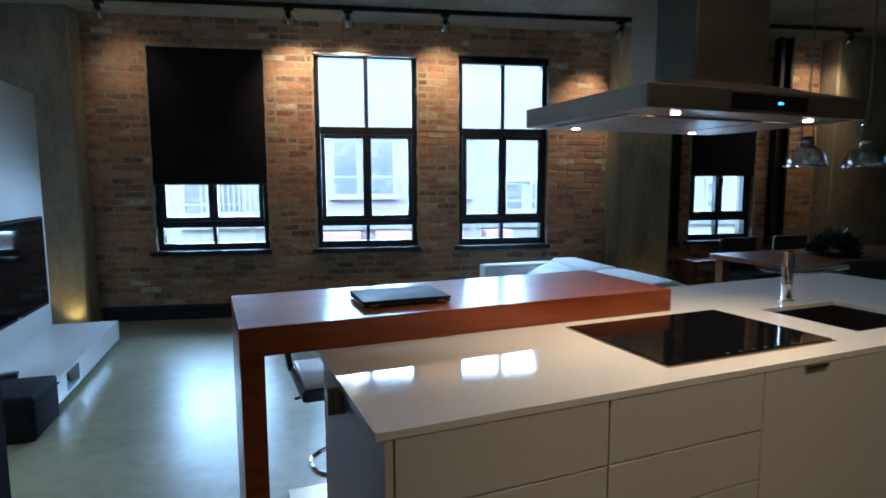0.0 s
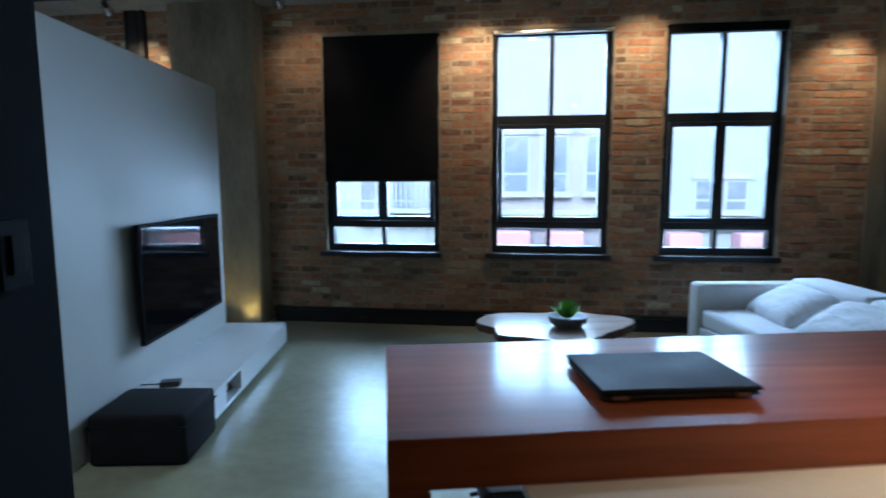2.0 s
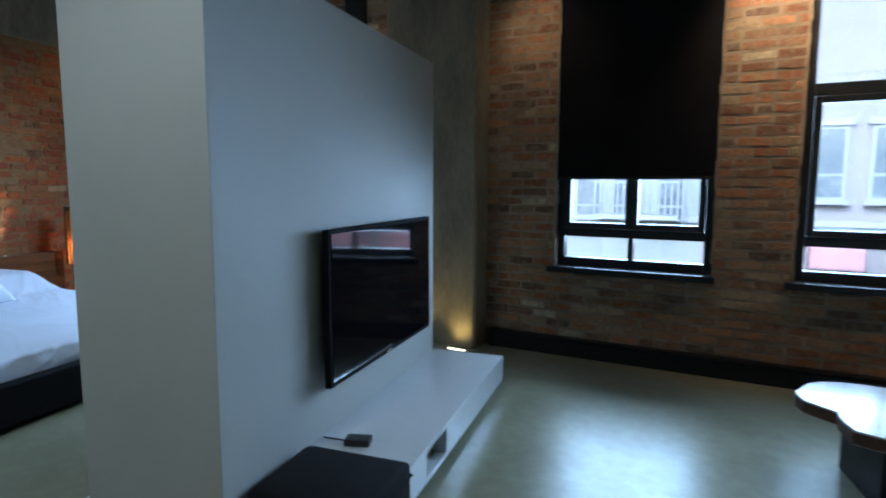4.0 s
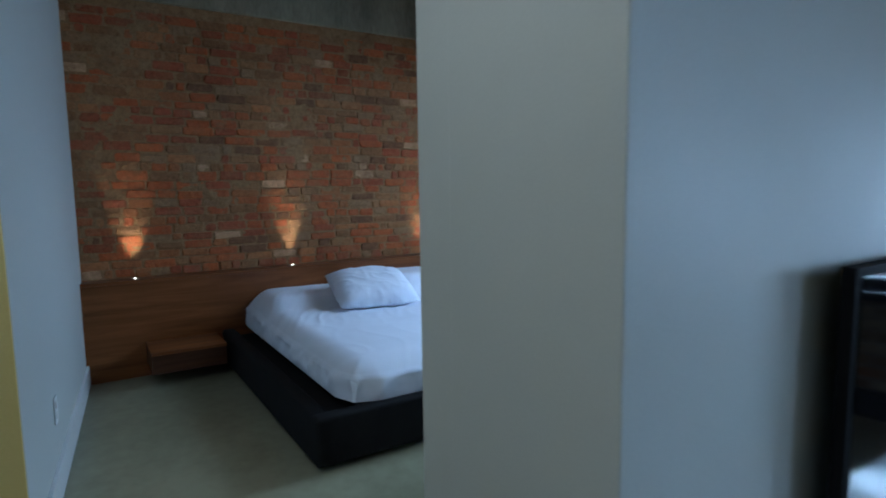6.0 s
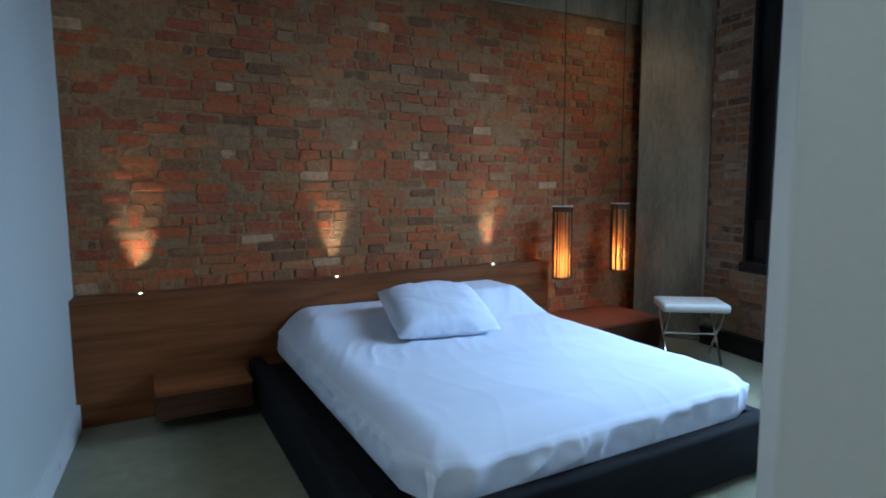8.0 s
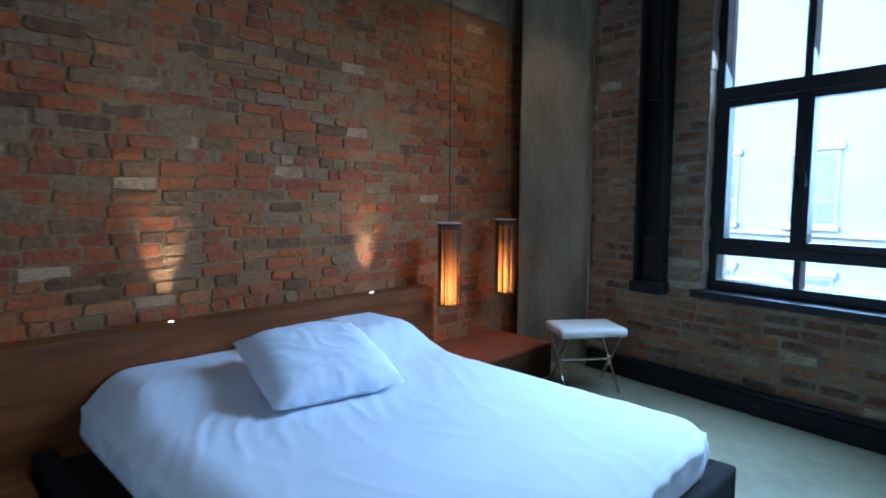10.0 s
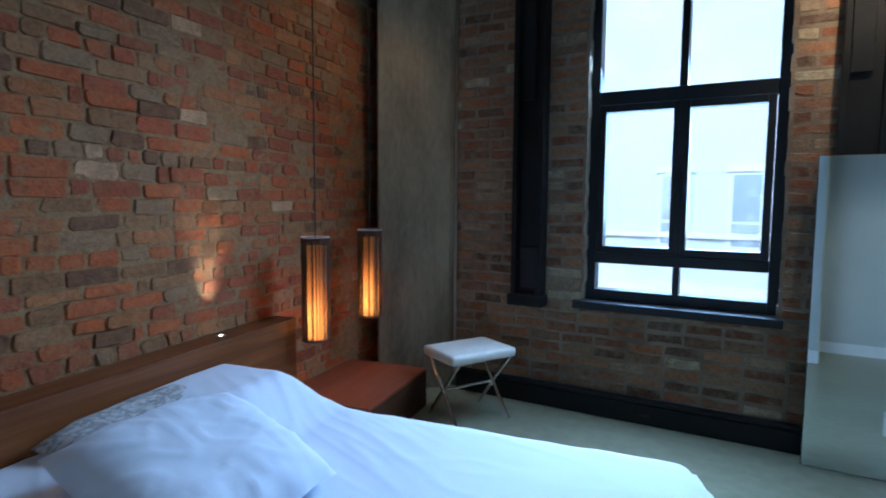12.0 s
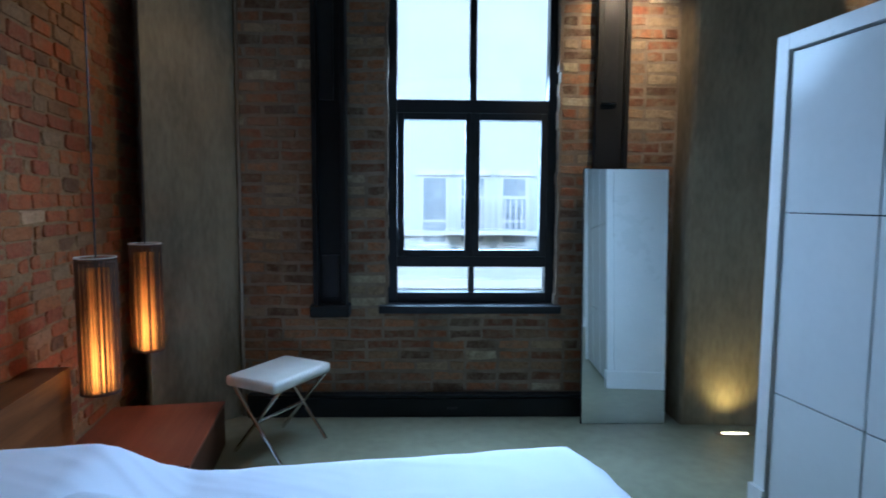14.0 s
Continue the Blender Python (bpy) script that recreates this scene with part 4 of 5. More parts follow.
def spot(x, y, tx, ty, tz, energy, cone=96):
    z = CEIL - 0.13
    t = thing("track_spotlight", "small black track spotlight with an open wire lamp holder", "spotlight", pose(x, y, 0), group="track spotlights")
    part("stem", tube(bmesh.new(), (0, 0, CEIL - 0.04), (0, 0, z + 0.035), 0.009, seg=10), "black", t)
    part("adapter", B((-0.045, 0.045, -0.016, 0.016, CEIL - 0.065, CEIL - 0.04), bevel=0.003), "black", t)
    q = look((0, 0, z), (tx - x, ty - y, tz)) @ Matrix.Diagonal((1.2, 1.2, 1.2, 1))
    bm = bmesh.new()
    bmesh.ops.create_cone(bm, cap_ends=True, segments=20, radius1=0.018, radius2=0.022, depth=0.045, matrix=q @ Matrix.Translation((0, 0, 0.028)))
    h = part("head", bm, "black", t)
    bm = bmesh.new()
    lathe(bm, [(0.014, 0.006), (0.022, -0.012), (0.034, -0.040), (0.036, -0.046), (0.033, -0.046)], seg=20)
    bmesh.ops.transform(bm, matrix=q, verts=bm.verts)
    part("reflector", bm, "chrome", h, "bright reflector lamp", smooth=True)
    for sx in (-1, 1):
        bm = bmesh.new()
        tube(bm, (sx * 0.020, 0, 0.03), (sx * 0.042, 0, -0.005), 0.0028, seg=6)
        tube(bm, (sx * 0.042, 0, -0.005), (sx * 0.038, 0, -0.046), 0.0028, seg=6)
        bmesh.ops.transform(bm, matrix=q, verts=bm.verts)
        part("wire_yoke", bm, "black", h)
    bm = bmesh.new()
    bmesh.ops.create_cone(bm, cap_ends=True, segments=20, radius1=0.031, radius2=0.031, depth=0.005, matrix=q @ Matrix.Translation((0, 0, -0.044)))
    part("lens", bm, "led", h)
    lamp("spot_light", 'SPOT', Matrix.Translation((x, y, 0)) @ look((0, 0, z), (tx - x, ty - y, tz)) @ Matrix.Translation((0, 0, -0.08)), energy, WARM, cone=cone, blend=1.0, soft=0.04)


track(-2.3, 6.15, 5.6, 6.15)
track(3.0, 5.1, 7.5, 5.1)
for x, e in ((-2.04, 1.6), (-0.42, 9.0), (0.12, 6.0), (1.04, 8.0)):
    spot(x, 6.15, x + 0.04, YB, 2.30, e)
spot(2.83, 6.15, 2.66, YB, 2.10, 10, 64)
spot(5.45, 6.15, 5.35, YB, 2.2, 5)
spot(3.60, 6.15, 3.3, YB, 2.2, 1.5)
spot(5.10, 5.10, 5.1, YB, 1.6, 2.5, 70)
track(-5.9, 6.15, -3.0, 6.15)
spot(-3.62, 6.13, -3.66, YB, 2.3, 9.0, 74)
# unseen extra spot, added as fill for the dark end of the west wall
spot(-5.70, 6.15, -6.42, 5.65, 1.1, 1.8, 120)
# track and two spots out of view, added to brighten the island fronts
track(-1.0, 0.4, 4.0, 1.1)
spot(1.05, 0.65, 1.15, 1.6, 0.85, 8, 80)
spot(2.3, 0.80, 2.3, 1.8, 0.9, 1.0, 100)


def floor_light(x, y, deg, tx, ty, energy):
    t = thing("floor_uplight", "recessed linear floor uplight washing the concrete column", "floor light", pose(x, y, 0, 0, 0, deg), group="floor uplights")
    part("trim", B((-0.11, 0.11, -0.022, 0.022, 0.0, 0.004), bevel=0.001), "steel", t)
    part("lens", B((-0.075, 0.075, -0.008, 0.008, 0.004, 0.007)), "led_amber", t)
    lamp("floor_spot", 'SPOT', look((x, y, 0.03), (tx, ty, 0.55)), energy, AMBER, cone=110, blend=0.9, soft=0.05)


floor_light(-3.035, 6.355, -2, -3.0, 6.52, 1.1)
floor_light(-2.56, 6.38, 0, -2.55, 6.55, 0.6)
floor_light(3.30, 6.36, 0, 3.3, 6.5, 0.5)


# unseen fill lamp, added to lift the partition's end face and the hall
def hall_fill_light():
    t = thing("ceiling_downlight", "small round unseen downlight added to brighten the partition end", "downlight", pose(-2.0, 2.5, CEIL))
    part("ring", tube(bmesh.new(), (0, 0, -0.012), (0, 0, 0), 0.06, seg=24), "trim", t)
    part("lens", tube(bmesh.new(), (0, 0, -0.016), (0, 0, -0.012), 0.045, seg=24), "led", t)
    lamp("hall_fill_spot", 'SPOT', pose(-2.0, 2.5, CEIL - 0.03), 11.0, (1.0, 0.98, 0.82), cone=132, blend=0.6, soft=0.05)


hall_fill_light()

# ---- bedroom ----


def headboard():
    t = thing("headboard", "wide dark hardwood headboard panel with recessed lights", "headboard", GRID)
    part("panel", B((-5.385, -5.36, 3.14, 6.30, 0.0, 0.672), bevel=0.002), "mahogany", t)
    part("ledge", B((-5.498, -5.358, 3.14, 6.30, 0.672, 0.692), bevel=0.002), "mahogany", t)
    part("end_panel", B((-5.498, -5.386, 6.278, 6.30, 0.0, 0.672)), "mahogany", t)
    for v in (3.487, 4.62, 5.828):
        part("downlight_ring", tube(bmesh.new(), (-5.435, v, 0.690), (-5.435, v, 0.694), 0.024, seg=20), "steel", t)
        part("lens", tube(bmesh.new(), (-5.435, v, 0.694), (-5.435, v, 0.6955), 0.007, seg=20), "led", t)
        p = GRID @ Vector((-5.425, v, 0.70))
        q = GRID @ Vector((-5.505, v, 1.20))
        lamp("ledge_light", 'SPOT', look(p, q), 2.6, (1.0, 0.84, 0.52), cone=44, blend=1.0, soft=0.012)


headboard()


def night_shelf(v0, v1, u0, u1, z0, z1, mat="redwood"):
    t = thing("nightstand", "low reddish wood box nightstand fixed beside the bed", "nightstand", GRID, group="nightstands")
    part("body", B((u0, u1, v0, v1, z0, z1 - 0.02), bevel=0.002), "dark_wood", t, "dark stained box")
    part("top", B((u0, u1 + 0.004, v0, v1 + 0.003, z1 - 0.02, z1), bevel=0.002), mat, t)


night_shelf(6.31, 7.085, -5.495, -4.935, 0.0, 0.246)
# same red wood, but its shade is put into the colour with darker veneer
night_shelf(3.52, 3.99, -5.355, -5.0, 0.10, 0.246, "mahogany")


def smooth01(x):
    x = min(1.0, max(0.0, x))
    return x * x * (3 - 2 * x)


def bed():
    t = thing("bed", "low bed with a charcoal upholstered frame and white sheet", "bed", GRID)
    u0, u1, v0, v1, z = -5.355, -3.31, 4.03, 5.94, 0.262
    part("side_rail", B((u0, u1, v0, v0 + 0.09, 0.03, z), bevel=0.02), "charcoal", t, smooth=True)
    part("side_rail", B((u0, u1, v1 - 0.09, v1, 0.03, z), bevel=0.02), "charcoal", t, smooth=True)
    part("foot_rail", B((u1 - 0.09, u1, v0 + 0.002, v1 - 0.002, 0.03, z + 0.002), bevel=0.02), "charcoal", t, smooth=True)
    part("slat_base", B((u0, u1 - 0.08, v0 + 0.08, v1 - 0.08, 0.02, 0.2)), "charcoal", t)
    for x in (u0 + 0.1, u1 - 0.1):
        for y in (v0 + 0.1, v1 - 0.1):
            part("leg", B((x - 0.03, x + 0.03, y - 0.03, y + 0.03, 0, 0.03)), "black", t)
    # fitted sheet over the mattress and the two pillows beneath it
    a0, a1, b0, b1 = u0 + 0.01, u1 - 0.075, v0 + 0.195, v1 - 0.035
    n, top = 170, 0.45
    bm = bmesh.new()
    grid = []
    for i in range(n + 1):
        row = []
        for j in range(n + 1):
            fu = -0.08 + 1.16 * i / n
            fv = -0.08 + 1.16 * j / n
            cu, cv = min(1, max(0, fu)), min(1, max(0, fv))
            x, y = a0 + (a1 - a0) * cu, b0 + (b1 - b0) * cv
            over = max(fu - 1, -fu, 0) / 0.08, max(fv - 1, -fv, 0) / 0.08
            drop = max(over)
            h = top
            du = (x - a0) * 1.0
            pil = smooth01((0.58 - du) / 0.30)
            gap = 1 - 0.30 * math.exp(-((cv - 0.5) / 0.10) ** 2)
            side = min(cv, 1 - cv)
            h += (0.078 + 0.068 * smooth01((cv - 0.35) / 0.35)) * pil * gap * smooth01(side / 0.16 + 0.30)
            rim = min((1 - cu) * (a1 - a0) / 0.15, side * (b1 - b0) / 0.15)
            # the foot corners of the mattress are round
            ex, ey = max(0, 1 - (1 - cu) * (a1 - a0) / 0.16), max(0, 1 - side * (b1 - b0) / 0.16)
            x -= 0.045 * ex * ey
            y += 0.045 * ex * ey * (1 if cv < 0.5 else -1)
            if rim < 1:
                h -= 0.06 * (1 - max(0, rim)) ** 2.2
            h += 0.006 * noise.noise(Vector((x * 2.2, y * 2.2, 0))) + 0.004 * noise.noise(Vector((x * 7, y * 3, 3)))
            w = noise.noise(Vector((x * 2.4 + y * 3.6, y * 1.2 - x * 2, 7)))
            h += 0.004 * pil * (1 - abs(w) * 2)
            # long soft folds drawn from the pillows down towards the far side
            run = smooth01((1.25 - du) / 0.5) * smooth01(du / 0.25)
            s1 = x * 0.86 - y * 0.5
            s2 = x * 0.5 + y * 0.86
            f1 = noise.noise(Vector((s2 * 6.5 + 0.6 * noise.noise(Vector((x * 3, y * 3, 5))), s1 * 0.9, 11)))
            f2 = noise.noise(Vector((s2 * 15, s1 * 1.6, 17)))
            h += run * (0.006 * max(0, 1 - abs(f1) * 3.4) ** 1.5 + 0.0025 * max(0, 1 - abs(f2) * 3) ** 2)
            h += 0.002 * max(0, 1 - abs(noise.noise(Vector((x * 2.2, y * 4.5, 23)))) * 5) ** 2 * (1 - run)
            if drop > 0:
                h = h - drop * (h - 0.262)
                s3 = x if over[1] >= over[0] else y
                fold = max(0, 1 - abs(noise.noise(Vector((s3 * 7 + 1.2 * drop * noise.noise(Vector((s3 * 4, 0, 6))), drop * 0.8, 2)))) * 3.2) ** 1.5
                k = (0.026 * fold + 0.008 * noise.noise(Vector((s3 * 12, drop * 2, 8)))) * math.sin(math.pi * min(1, drop * 1.05)) ** 0.7
                if over[0] >= over[1]:
                    x += (0.012 + k) * (1 if fu > 0.5 else -0.0)
                if over[1] >= over[0]:
                    y += (0.012 + k) * (1 if fv > 0.5 else -1)
            row.append(bm.verts.new((x, y, h)))
        grid.append(row)
    for i in range(n):
        for j in range(n):
            bm.faces.new((grid[i][j], grid[i + 1][j], grid[i + 1][j + 1], grid[i][j + 1]))
    part("sheet", bm, "sheet", t, "crumpled white cotton sheet over the mattress", smooth=True)


bed()


def pillow(m, lx, ly, h, mat="sheet", label="white cotton pillow lying loose on the bed"):
    t = thing("pillow", label, "pillow", m)
    bm = bmesh.new()
    n = 40
    sheets = []
    for s in (1, -1):
        g = []
        for i in range(n + 1):
            r = []
            for j in range(n + 1):
                a, b2 = -1 + 2 * i / n, -1 + 2 * j / n
                e = max(0.0, (1 - a ** 4) * (1 - b2 ** 4)) ** 0.55
                pinch = 1 - 0.09 * (b2 * b2) * (1 - abs(a) ** 3)
                pinch2 = 1 - 0.07 * (a * a) * (1 - abs(b2) ** 3)
                x, y = lx / 2 * a * pinch, ly / 2 * b2 * pinch2
                z = h / 2 + s * h / 2 * e * (0.55 if s < 0 else 1.0)
                z += s * e * 0.008 * noise.noise(Vector((a * 2.3, b2 * 2.5, s * 2.0)))
                c = max(abs(a), abs(b2))
                ang = math.atan2(b2, a)
                crease = max(0, 1 - abs(noise.noise(Vector((ang * 2.6, c * 1.2, s * 4 + 9)))) * 3.6) ** 1.6
                z += s * h * (0.085 * crease * c ** 3 * (1 - c ** 8) + 0.03 * max(0, 1 - abs(noise.noise(Vector((a * 2.1 + b2, b2 * 3.1 - a, s + 3)))) * 5) ** 2 * e)
                x += 0.012 * noise.noise(Vector((b2 * 3, s * 0.1, 4))) * abs(a) ** 3
                y += 0.012 * noise.noise(Vector((a * 3, s * 0.1, 14))) * abs(b2) ** 3
                r.append(bm.verts.new((x, y, z)))
            g.append(r)
        for i in range(n):
            for j in range(n):
                bm.faces.new((g[i][j], g[i + 1][j], g[i + 1][j + 1], g[i][j + 1]))
    bmesh.ops.remove_doubles(bm, verts=bm.verts, dist=0.0008)
    part("case", bm, mat, t, smooth=True)


pillow(GRID @ Matrix.Translation((-4.79, 5.00, 0.465)) @ pose(0, 0, 0, 0, 17, -9), 0.53, 0.59, 0.20)
pillow(GRID @ Matrix.Translation((-5.25, 5.20, 0.49)) @ pose(0, 0, 0, 0, 6, 2), 0.18, 0.60, 0.12, "print", "grey patterned pillow tucked behind the white one")
for sy, sa in ((1.42, -6), (0.78, 5)):
    pillow(GRID @ Matrix.Translation((2.235 + 0.53, 3.75 + sy, 0.43)) @ pose(0, 0, 0, 0, -28, sa), 0.40, 0.60, 0.17, "sofa", "soft white cushion slouching on the sofa seat")


def hanging_lamp(u, v, zb, zt):
    m = GRID @ Matrix.Translation((u, v, zb))
    h = zt - zb
    t = thing("hanging_lamp", "tall cylinder lamp with brown string shade, lit amber", "hanging lamp", m, group="bedside hanging lamps")
    part("diffuser", lathe(bmesh.new(), [(0.066, 0.012), (0.066, h - 0.05)], seg=28), "diffuser", t, "glowing amber inner tube", smooth=True)
    shade = part("string_shade", lathe(bmesh.new(), [(0.0715, h - 0.02), (0.0755, h - 0.02), (0.0755, h - 0.012), (0.0715, h - 0.012), (0.0715, h - 0.02)], seg=28), "string", t, "dark brown string shade")
    rng = random.Random(int(v * 100))
    k = 56
    for i in range(k):
        a = 2 * math.pi * (i + rng.uniform(-0.3, 0.3)) / k
        w = 0.0008 + 0.0008 * (1 + math.sin(7 * a + 1 + 2 * math.sin(3 * a))) + rng.choice((0, 0, 0.0004, 0.0014))
        bm2 = box(bmesh.new(), -0.0015, 0.002, -w, w, 0.008, h - 0.008)
        bmesh.ops.transform(bm2, matrix=Matrix.Translation((0.074 * math.cos(a), 0.074 * math.sin(a), 0)) @ pose(0, 0, 0, 0, 0, math.degrees(a)), verts=bm2.verts)
        part("string", bm2, "string", shade)
    for z0, rh in ((0.0, 0.008), (h - 0.004, 0.004)):
        part("ring", lathe(bmesh.new(), [(0.070, z0), (0.077, z0), (0.077, z0 + rh), (0.070, z0 + rh), (0.070, z0)], seg=28), "bark" if z0 == 0 else "leather", t)
    part("cord", tube(bmesh.new(), (0, 0, h - 0.03), (0, 0, CEIL - zb), 0.0035, seg=8), "plastic", t)
    sp = bmesh.new()
    for i in range(3):
        a = 2 * math.pi * i / 3
        tube(sp, (0, 0, h - 0.02), (0.072 * math.cos(a), 0.072 * math.sin(a), h - 0.006), 0.002, seg=6)
    part("spider", sp, "chrome", t)
    for z0, e in ((0.08, 0.12), (0.17, 0.085), (0.28, 0.02)):
        lamp("lamp_bulb", 'POINT', m @ Matrix.Translation((0, 0, z0)), e, (1.0, 0.62, 0.24), soft=0.03)


M["string"] = surface("brown string", (0.06, 0.028, 0.012), (0.11, 0.05, 0.02), 0.8, scale=20, fine=300, bump=0.3)
hanging_lamp(-5.272, 6.358, 0.566, 1.122)
hanging_lamp(-5.272, 6.958, 0.582, 1.132)


def stool():
    t = thing("footstool", "cream leather stool on crossed chrome legs", "stool", pose(-5.65, 6.24, 0, 0, 0, 62))
    part("seat", B((-0.23, 0.23, -0.17, 0.17, 0.375, 0.435), bevel=0.022), "leather", t, smooth=True)
    for x in (-0.185, 0.185):
        for s in (-1, 1):
            bm = bmesh.new()
            tube(bm, (x + s * 0.006, s * 0.165, 0.0), (x + s * 0.006, -s * 0.155, 0.378), 0.010, seg=10)
            part("leg", bm, "chrome", t)
    part("stretcher", tube(bmesh.new(), (-0.185, 0, 0.189), (0.185, 0, 0.189), 0.009, seg=10), "chrome", t)


stool()


def floor_mirror():
    # leans on the wall beside the window
    bx, by, tx, ty, h = -3.645, 6.515, -3.645, 6.60, 1.555
    lean = math.degrees(math.atan2(ty - by, h))
    t = thing("floor_mirror", "tall frameless mirror leaning against the brick wall", "mirror", pose(bx, by, 0, -lean, 0, 0))
    hh = math.hypot(ty - by, h)
    part("glass", B((-0.256, 0.256, -0.004, 0.0, 0.003, hh - 0.003)), "mirror", t)
    part("backing", B((-0.26, 0.26, 0.0, 0.018, 0.0, hh), bevel=0.002), "black", t)


floor_mirror()

# ---- bricks: each piece proud of its mortar ----


def brick_shape(rng, l, h, proud, rough):
    """Corners of one worn brick: back rectangle and a slightly smaller, uneven front, facing -y."""
    j = lambda s: rng.uniform(-s, s)
    v = []
    for x, z in ((-l / 2, -h / 2), (l / 2, -h / 2), (l / 2, h / 2), (-l / 2, h / 2)):
        v.append((x + j(rough), 0.014, z + j(rough)))
    c = 0.0045 + rough * 0.5
    for x, z in ((-l / 2 + c, -h / 2 + c), (0, -h / 2 + c * 0.8), (l / 2 - c, -h / 2 + c), (l / 2 - c, h / 2 - c), (0, h / 2 - c * 0.8), (-l / 2 + c, h / 2 - c)):
        v.append((x + j(rough * 1.4), -proud + j(proud * 0.35), z + j(rough * 1.4)))
    f = [(0, 1, 6, 5), (0, 5, 4), (1, 2, 7, 6), (2, 3, 9, 8), (2, 8, 7), (3, 0, 4, 9), (4, 5, 8, 9), (5, 6, 7, 8)]
    return v, f


def rough_brick(rng, l, h, proud):
    """One old handmade brick with broken, rounded corners, facing -y."""
    j = lambda s: rng.uniform(-s, s)
    r = min(h, l) * rng.uniform(0.06, 0.22)
    ring = ((-l / 2 + r, -h / 2), (l / 2 - r, -h / 2), (l / 2, -h / 2 + r), (l / 2, h / 2 - r), (l / 2 - r, h / 2), (-l / 2 + r, h / 2), (-l / 2, h / 2 - r), (-l / 2, -h / 2 + r))
    v, bow = [], j(0.004)
    for x, z in ring:
        v.append((x + j(0.006), 0.014, z + j(0.004)))
    for x, z in ring:
        v.append((x * (1 - 0.016 / l) + j(0.006), -proud * 0.8 + j(0.002), z * (1 - 0.008 / h) + j(0.004) + bow))
    for x, z in ((-l * 0.28, j(0.008)), (l * 0.28, j(0.008))):
        v.append((x, -proud + j(0.002), z + bow))
    f = [(i, (i + 1) % 8, 8 + (i + 1) % 8, 8 + i) for i in range(8)]
    f += [(8, 9, 17, 16), (9, 10, 17), (10, 11, 17), (11, 12, 17), (12, 13, 16, 17), (13, 14, 16), (14, 15, 16), (15, 8, 16)]
    return v, f


def lay_bricks(wall, m, cells, near, mat, variants, seed):
    """The bricks of one wall: those in the near stretch as pieces of their own, the rest joined."""
    rng = random.Random(seed)
    meshes = {}
    verts, faces, made = [], [], 0
    for (s, z, l, h, key) in cells:
        if near(s, z) and made < 300:
            kk = (key, rng.randrange(variants))
            if kk not in meshes:
                me = bpy.data.meshes.new("brick")
                v, f = brick_shape(rng, l, h, rng.uniform(-0.001, 0.006), 0.0042) if mat == "brick_n" else rough_brick(rng, l, h, rng.uniform(-0.003, 0.006))
                me.from_pydata(v, [], f)
                me.materials.append(M[mat])
                meshes[kk] = me
            ob = new("brick", meshes[kk])
            ob.parent = wall
            ob.matrix_local = m @ Matrix.Translation((s, 0, z)) @ pose(0, 0, 0, 0, rng.uniform(-0.5, 0.5) if mat == "brick_n" else rng.uniform(-2, 2), 0)
            made += 1
        else:
            v, f = brick_shape(rng, l, h, rng.uniform(-0.001, 0.006), 0.0042) if mat == "brick_n" else rough_brick(rng, l, h, rng.uniform(-0.003, 0.006))
            o = len(verts)
            mm2 = m @ Matrix.Translation((s, 0, z))
            verts.extend(tuple(mm2 @ Vector(q)) for q in v)
            faces.extend(tuple(o + i for i in q) for q in f)
    me = bpy.data.meshes.new("bricks")
    me.from_pydata(verts, [], faces)
    me.materials.append(M[mat])
    ob = new("bricks", me)
    ob.parent = wall
    tagged(ob, kind="stuff")


def north_cells():
    rng = random.Random(21)
    out = []
    pitch_z, pitch_x, joint = 0.069, 0.208, 0.009
    row = 0
    z = 0.0
    while z + pitch_z <= CEIL + 0.01:
        zc = z + pitch_z / 2
        solid = [(-6.58, -3.31), (-2.45, 2.97), (3.63, 5.61)]
        if SILL - 0.02 < zc < HEAD:
            cut = []
            for a, b in solid:
                x = a
                for p, q in sorted(OPENINGS):
                    if a < p < b:
                        cut.append((x, p))
                        x = q
                cut.append((x, b))
            solid = cut
        for a, b in solid:
            x = a
            first = True
            while x < b - 0.02:
                l = pitch_x / 2 if (first and row % 2) else (pitch_x / 2 if rng.random() < 0.06 else pitch_x)
                l = min(l, b - x)
                if b - x - l < 0.05:
                    l = b - x
                first = False
                full = abs(l - pitch_x) < 1e-6
                out.append((x + l / 2, zc + rng.uniform(-0.0025, 0.0025), l - joint - rng.uniform(0, 0.004), pitch_z - joint - rng.uniform(0, 0.004), "full" if full else "cut%.3f" % l))
                x += l
        row += 1
        z += pitch_z
    return out


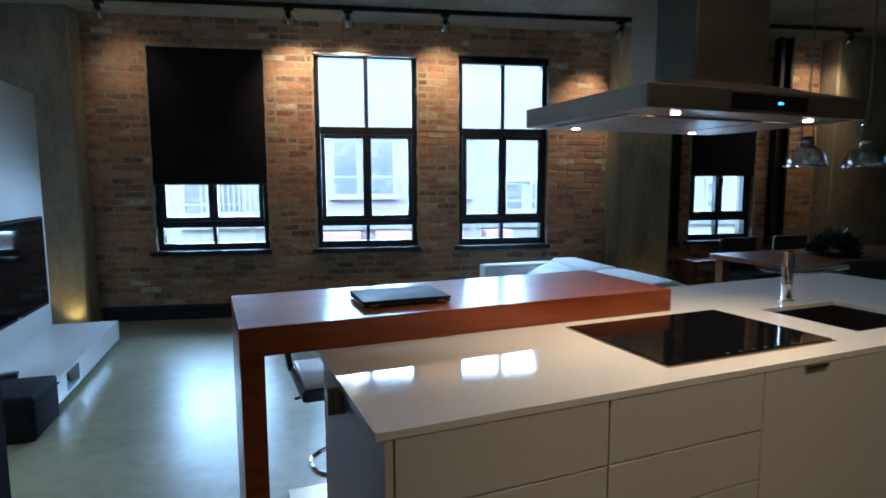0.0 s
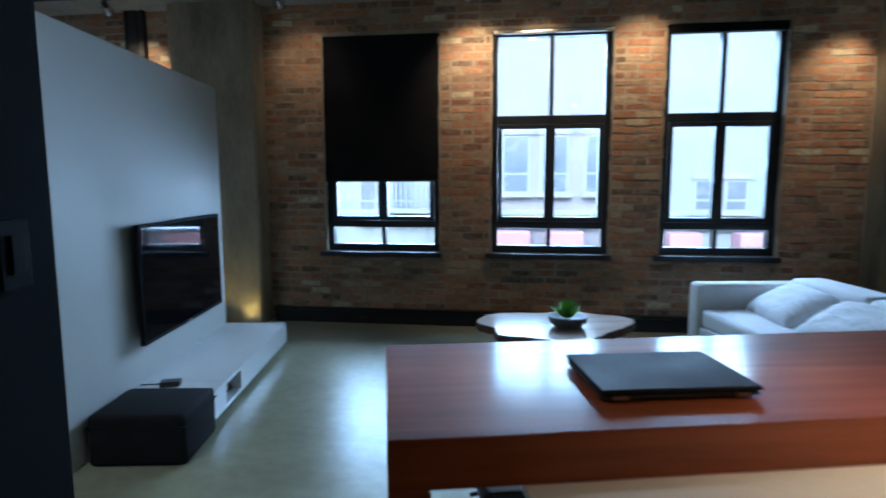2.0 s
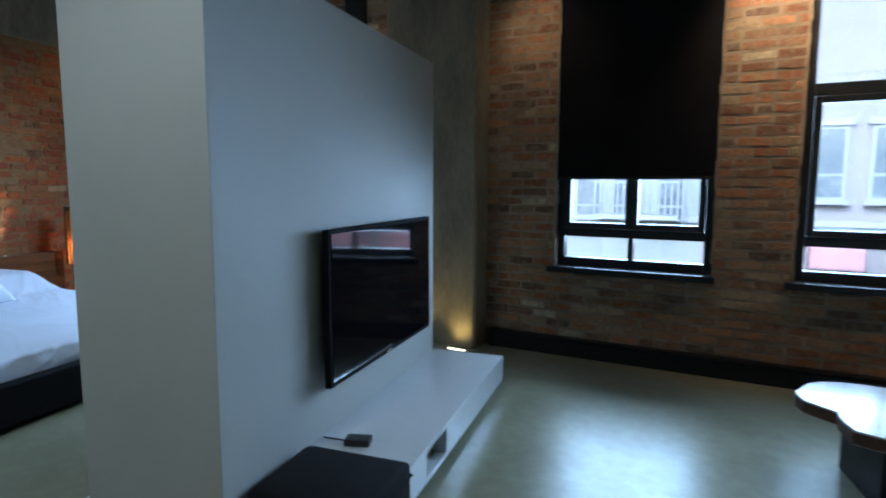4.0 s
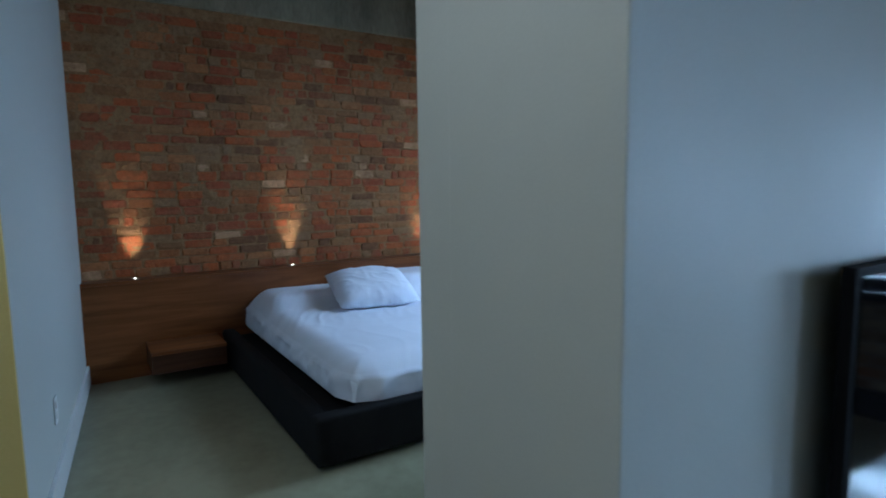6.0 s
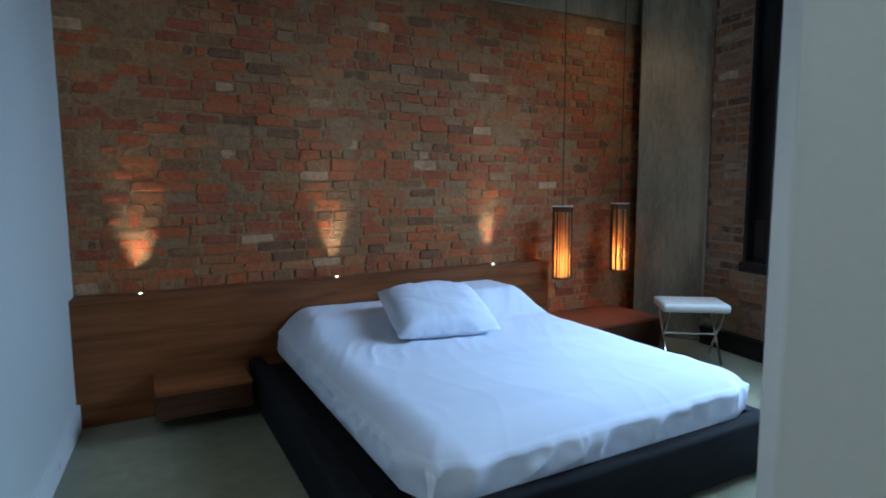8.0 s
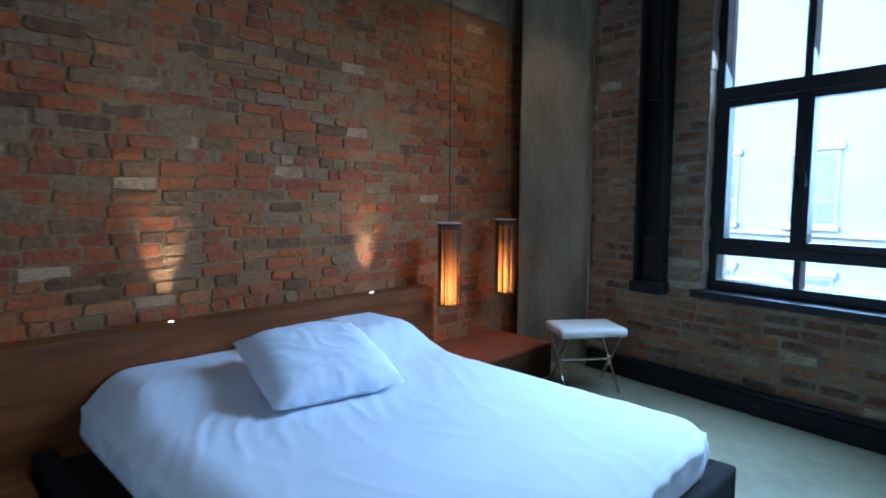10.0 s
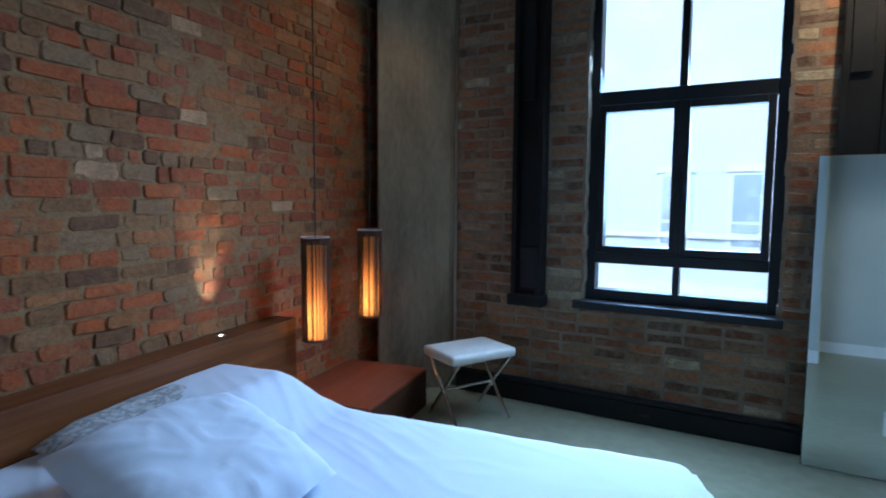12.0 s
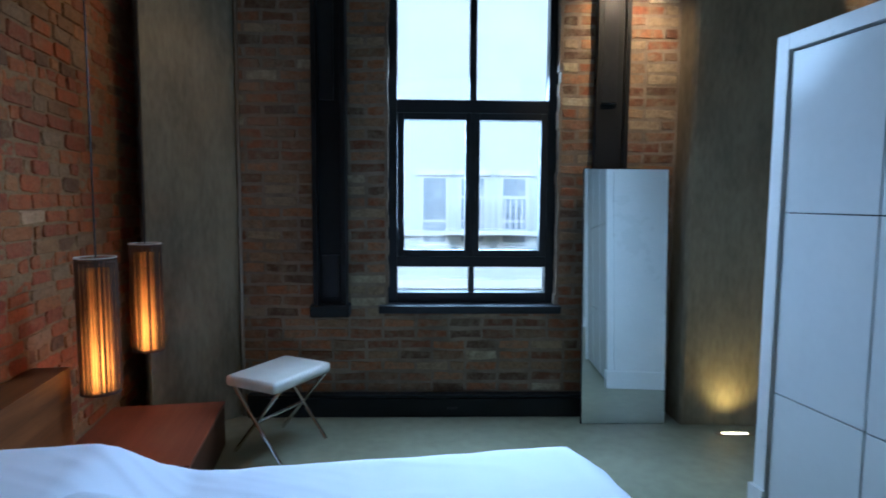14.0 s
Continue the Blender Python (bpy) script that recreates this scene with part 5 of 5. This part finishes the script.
def west_cells():
    rng = random.Random(33)
    out = []
    z, row = 0.0, 0
    while z < 2.60:
        h = rng.choice((0.056, 0.062, 0.066, 0.072))
        if z + h > 2.62:
            break
        x = 3.05 - rng.uniform(0, 0.15)
        while x < 7.72:
            header = row % 6 == 5 or rng.random() < 0.24
            l = rng.choice((0.07, 0.09, 0.11, 0.13)) if header else rng.choice((0.165, 0.19, 0.205, 0.22))
            wave = 0.012 * noise.noise(Vector((x * 0.9, z * 0.7, 2))) + 0.007 * noise.noise(Vector((x * 3.1, z * 2.0, 7))) + rng.uniform(-0.004, 0.004)
            zc = min(max(z + h / 2 + wave, h / 2), 2.62 - h / 2)
            out.append((x + l / 2, zc, l - rng.choice((0.001, 0.005, 0.010)), h - rng.choice((0.001, 0.004, 0.009)), "%.3f_%.3f" % (l, h)))
            x += l
        z += h
        row += 1
    return out


def west_mortar():
    """Old lime mortar, trowelled unevenly: it swallows some bricks and stands back from others."""
    step, v0, v1 = 0.014, 3.0, 7.75
    nv, nz = int((v1 - v0) / step), int(2.62 / step)
    verts, faces = [], []
    for j in range(nz + 1):
        for i in range(nv + 1):
            v, z = v0 + (v1 - v0) * i / nv, 2.62 * j / nz
            d = 0.008 * noise.noise(Vector((v * 1.6, z * 1.6, 3))) + 0.006 * noise.noise(Vector((v * 6, z * 8, 5))) + 0.0035 * noise.noise(Vector((v * 21, z * 24, 9)))
            verts.append((-5.5090 + d, v, z))
    for j in range(nz):
        for i in range(nv):
            a = j * (nv + 1) + i
            faces.append((a, a + 1, a + nv + 2, a + nv + 1))
    me = bpy.data.meshes.new("mortar")
    me.from_pydata(verts, [], faces)
    me.materials.append(M["mortar_w"])
    me.polygons.foreach_set("use_smooth", [True] * len(me.polygons))
    ob = new("mortar", me)
    ob.parent = wall_west


west_mortar()
lay_bricks(wall_north, pose(0, YB + 0.010, 0), north_cells(), lambda s, z: -5.4 < s < -3.9 and 0.1 < z < 2.4, "brick_n", 6, 4)
lay_bricks(wall_west, pose(-5.505, 0, 0, 0, 0, 90), west_cells(), lambda s, z: 5.2 < s < 6.9 and 0.70 < z < 1.75, "brick_w", 4, 8)
